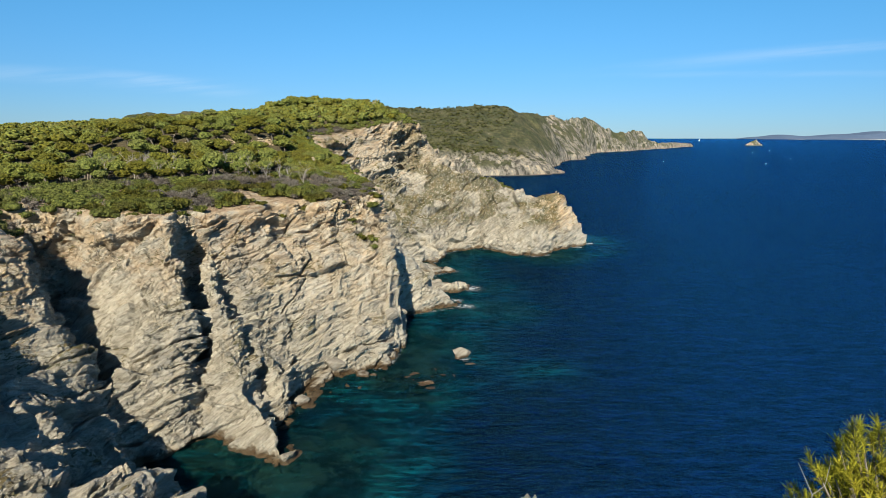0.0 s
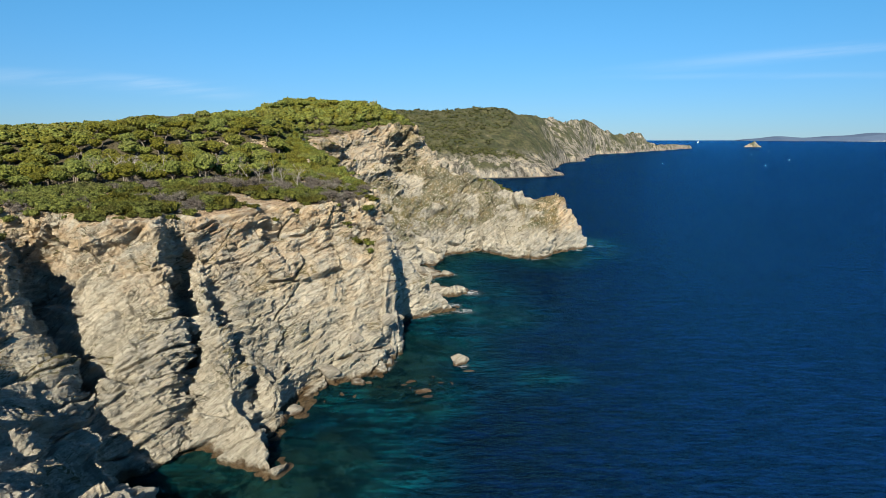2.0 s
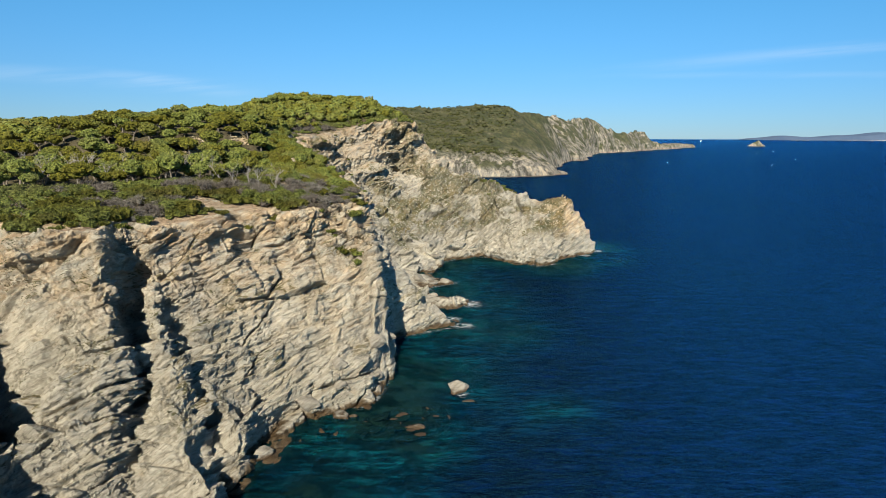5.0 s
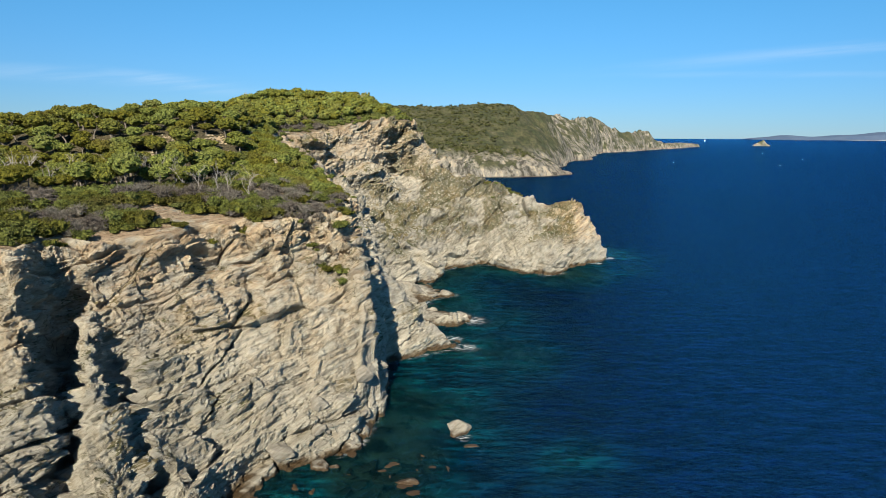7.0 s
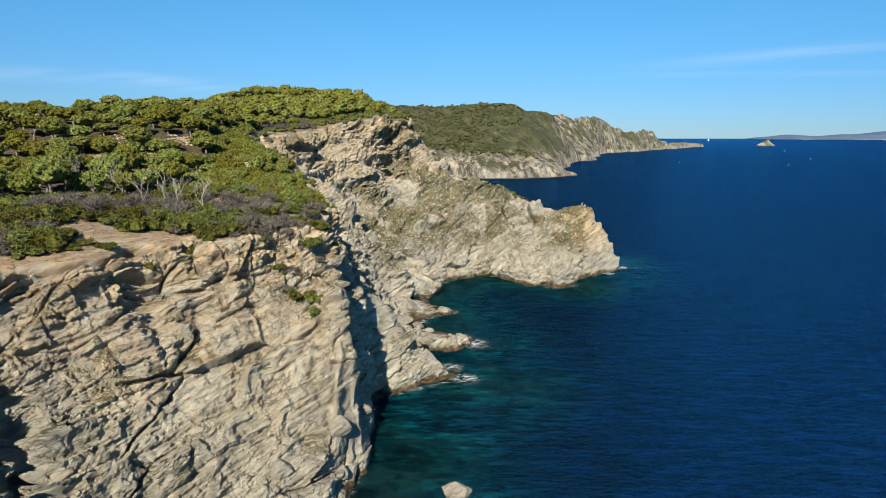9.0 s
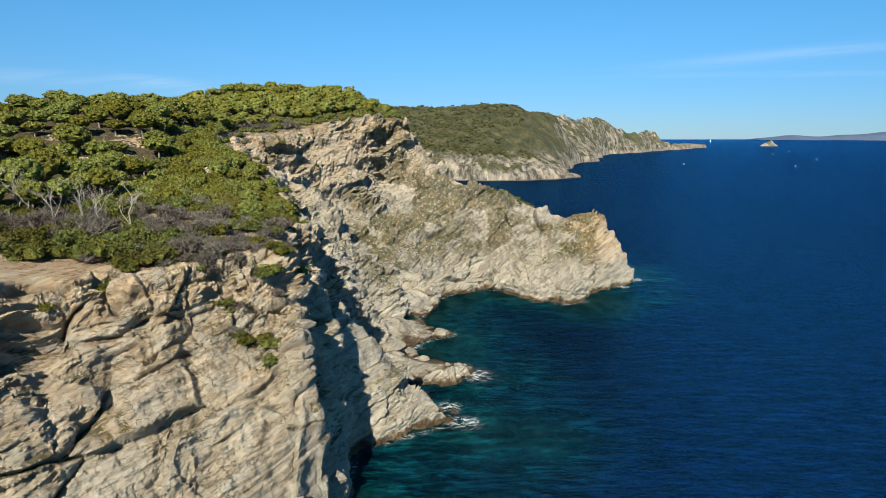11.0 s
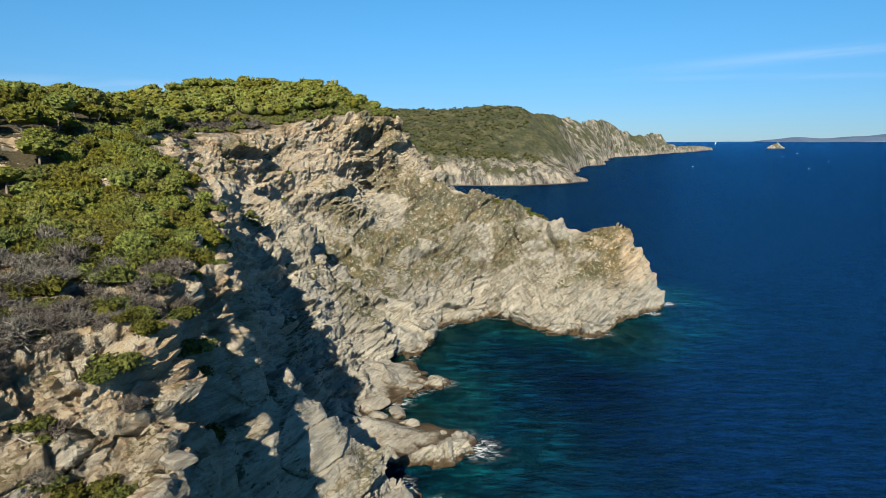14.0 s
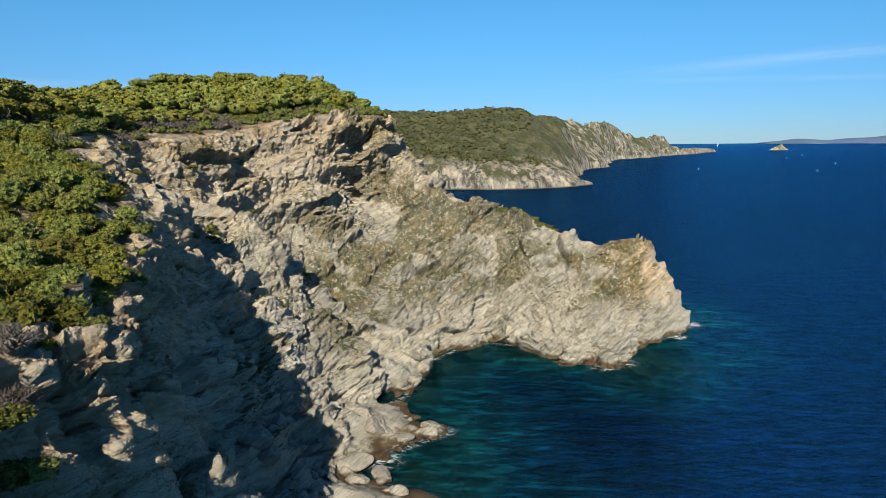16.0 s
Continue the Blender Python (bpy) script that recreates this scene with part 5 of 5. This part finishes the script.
# ---- boats and buoys ----
def buoy(x, y):
    bm = bmesh.new()
    bmesh.ops.create_cone(bm, segments=12, radius1=0.55, radius2=0.30, depth=0.9, cap_ends=True, matrix=Matrix.Translation((0, 0, 0.45)))
    bmesh.ops.create_cone(bm, segments=8, radius1=0.07, radius2=0.05, depth=0.8, cap_ends=True, matrix=Matrix.Translation((0, 0, 1.25)))
    me = bpy.data.meshes.new("buoy")
    bm.to_mesh(me)
    bm.free()
    me.materials.append(WHITE)
    ob = new("buoy", me)
    ob.location = (x, y, 21.5 * (math.hypot(x, y - 50) / 4750) ** 2 - 0.1)
    return tagged(ob, "small white marker buoy floating far out at sea", "buoy", "buoys")


for x, y in ((358, 973), (487, 910), (661, 1153), (931, 1729), (761, 1488)):
    buoy(x, y)

boat = new("sailing_boat")
boat.location = (1565, 3700, 13.5)
bm = bmesh.new()
hull = [[bm.verts.new((x, w * s, z)) for s, z in ((-1, 1.4), (-0.6, 0), (0.6, 0), (1, 1.4))] for x, w in ((-6, 1.2), (-2, 1.8), (2, 1.7), (6.5, 0.15))]
for a, b in zip(hull, hull[1:]):
    for j in range(3):
        bm.faces.new((a[j], b[j], b[j + 1], a[j + 1]))
    bm.faces.new((a[3], b[3], b[0], a[0]))
me = bpy.data.meshes.new("hull")
bm.to_mesh(me)
bm.free()
me.materials.append(WHITE)
part("hull", me, boat)
v, f = [], []
tube(v, f, [(0, 0, 1), (0, 0, 17)], [0.12, 0.08], 6)
part("mast", mesh_of("mast", v, f, WHITE), boat)
part("sail", mesh_of("sail", [(0.2, 0, 2.2), (-5.5, 0.5, 2.2), (0.2, 0, 16.5), (0.2, 0.06, 2.2), (-5.5, 0.56, 2.2), (0.2, 0.06, 16.5)], [(0, 1, 2), (5, 4, 3), (0, 3, 4, 1), (1, 4, 5, 2), (2, 5, 3, 0)], WHITE), boat, "white mainsail")
tagged(boat, "white sailing boat far off near the horizon", "boat")


# ---- beside the start ----
GREEN_NEEDLES = foliage("fresh_pine_needles", (0.16, 0.20, 0.012), (0.50, 0.48, 0.035), (0.36, 0.37, 0.03), False, 9.0, 0.3)


def pine_bush(x, y, z):
    """A young pine: twigs that end in brushes of long needles."""
    rng = np.random.default_rng(77)
    e = new("young_pine")
    e.location = (x, y, z)
    wood_v, wood_f, nv, nf = [], [], [], []
    root = Vector((0.15, 0, -0.3))
    for k in range(430):
        d = Vector((rng.normal(), rng.normal(), abs(rng.normal()) * 0.8 + 0.12)).normalized()
        tip = Vector((d.x * 0.62, d.y * 0.50, 0.02 + d.z * 0.84)) * rng.uniform(0.62, 1.0)
        tip += Vector((0.12, 0, 0))
        m = root.lerp(tip, 0.6) + Vector((0, 0, -0.06))
        if k % 2 == 0:
            tube(wood_v, wood_f, [root, m, tip], [0.014, 0.009, 0.004], 4)
        way = (tip - m).normalized() * 0.7 + Vector((0, 0, 0.4))
        way.normalize()
        for j in range(52):
            base = tip + way * (0.10 * rng.uniform(0, 1) - 0.05)
            w = (way * rng.uniform(0.5, 1.0) + Vector(rng.normal(scale=0.42, size=3).tolist())).normalized()
            side = w.cross(Vector(rng.normal(size=3).tolist())).normalized() * 0.0032
            o = len(nv)
            nv += [tuple(base - side), tuple(base + side), tuple(base + w * rng.uniform(0.045, 0.075))]
            nf.append((o, o + 1, o + 2))
    part("branching_wood", mesh_of("branching_wood", wood_v, wood_f, BARK), e)
    part("needles", mesh_of("needles", nv, nf, GREEN_NEEDLES), e, "bright yellow-green pine needles")
    v, f = [], []
    tube(v, f, [(-0.45, 0.0, -0.2), (-0.42, 0.0, 0.45), (-0.50, 0.02, 0.62)], [0.003, 0.0025, 0.0015], 4)
    tube(v, f, [(-0.42, 0.0, 0.45), (-0.36, 0, 0.5), (-0.33, 0.02, 0.62)], [0.002, 0.0016, 0.001], 4)
    part("dead_twig", mesh_of("dead_twig", v, f, DEADWOOD), e, "thin bare grey twig")
    return tagged(e, "young pine bush with bright yellow-green needles on the headland", "bush")


pine_bush(2.62, 2.0, 37.95)
edge_rock = boulder(3, 0.75, 2.02, 37.85, 0.15, 0.2, 0.66, 0.4, "pale pointed rock on the edge of the headland", "edge_rock")

# pale bare trunks at the front of the wood
rng = np.random.default_rng(31)
for k in range(18):
    x, y = -26.5 - k * 2.1 + rng.uniform(-0.7, 0.7), 118.8 - max(0, k - 7) * 0.75 + rng.uniform(-0.8, 0.8)
    ob = new("bare_tree", dead_kinds[k % 3])
    sc = rng.uniform(0.95, 1.3)
    ob.matrix_world = placed(x, y, on_ground(x, y), rng.uniform(0, 6.28), sc, sc)
    tagged(ob, "leafless pine with bleached pale trunk and forked limbs", "tree", "bare trees at the wood's edge")

# umbrella pines and dead trees that stand out on the hilltop
def umbrella_pine(seed):
    r = np.random.default_rng(seed)
    lobes = [(1.45 * math.cos(a) * (k > 0), 1.35 * math.sin(a) * (k > 0), 4.8 + r.uniform(-0.2, 0.3), 1.05, 1.05, 0.8) for k, a in enumerate(np.linspace(0, 5.4, 7))]
    return pine_trunk("trunk", seed, lobes, 0.13, 0.3), crown_mesh("crown", seed + 1, lobes, 520, 0.26, 0.13, PINE, 0.8, 2)


umb = [umbrella_pine(610), umbrella_pine(620)]
for k, (x, y, sc) in enumerate(((-60.5, 240, 1.0), (-57, 243, 1.15), (-53.5, 243, 1.1), (-50, 245, 1.0), (-42, 240, 0.85), (-38.5, 243, 0.9), (-28.5, 248, 0.85))):
    tree("umbrella_pine", umb[k % 2][0], umb[k % 2][1], placed(x, y, on_ground(x, y), k * 1.3, sc * 1.25, sc),
         "tall umbrella pine with flat crown on the hilltop", "umbrella pines on the hilltop")
for x, y, sc in ((-62, 239, 1.5), (-61, 242, 1.3), (-24.5, 246.5, 1.35), (-23, 249, 1.1), (-47, 226, 1.0)):
    ob = new("bare_tree", dead_kinds[int(abs(x)) % 3])
    ob.matrix_world = placed(x, y, on_ground(x, y), x, sc)
    tagged(ob, "grey dead tree with fine bare branches on the hilltop", "tree", "dead trees on the hilltop")

# bushes on the point, the ledges and the rim
for k in range(95):
    if k < 26:
        u = rng.random()
        x, y, sc = 14 + 15 * u + rng.normal(scale=0.6), 235.5 - 6.5 * u + rng.normal(scale=1.0), rng.uniform(0.5, 0.95)
    elif k < 34:
        x, y, sc = -28 + rng.normal(scale=0.9), 188.5 + rng.normal(scale=0.9), rng.uniform(0.5, 0.8)
    elif k < 44:
        x, y, sc = -13 + rng.normal(scale=0.8), 120.5 + rng.normal(scale=1.6), rng.uniform(0.3, 0.6)
    else:
        x, y, sc = rng.uniform(-36, -16), rng.uniform(172, 216), rng.uniform(0.3, 0.8)
    dry = k % 7 == 3
    ob = new("dry_shrub" if dry else "shrub", (brush_kinds if dry else shrub_kinds)[k % 3])
    ob.matrix_world = placed(x, y, on_ground(x, y) - 0.05, rng.uniform(0, 6.28), sc, sc * 0.8)
    tagged(ob, "grey dry bush rooted in the rock" if dry else "small green bush rooted in the cliff rock", "shrub", "bushes on the rock")

# scrub and fallen dead wood on the shoulder above the corner
for k in range(105):
    x, y = rng.uniform(-22, -11), rng.uniform(113.5, 127)
    dry = rng.random() < 0.30
    sc = rng.uniform(0.6, 1.15)
    ob = new("dry_shrub" if dry else "shrub", (brush_kinds if dry else shrub_kinds)[k % 3])
    ob.matrix_world = placed(x, y, on_ground(x, y) - 0.05, rng.uniform(0, 6.28), sc, sc * 0.75)
    tagged(ob, "leafless grey brush on the rocky shoulder" if dry else "dark green shrub on the rocky shoulder", "shrub", "scrub on the shoulder")
for k in range(9):
    x, y = rng.uniform(-24, -15), rng.uniform(114.5, 119)
    ob = new("fallen_branch", dead_kinds[k % 3])
    sc = rng.uniform(0.35, 0.6)
    ob.matrix_world = Matrix.LocRotScale((x, y, on_ground(x, y) + 0.25), Euler((radians(82), 0, rng.uniform(0, 6.28))), (sc, sc, sc))
    tagged(ob, "bleached fallen branch lying among the scrub", "branch", "fallen branches")
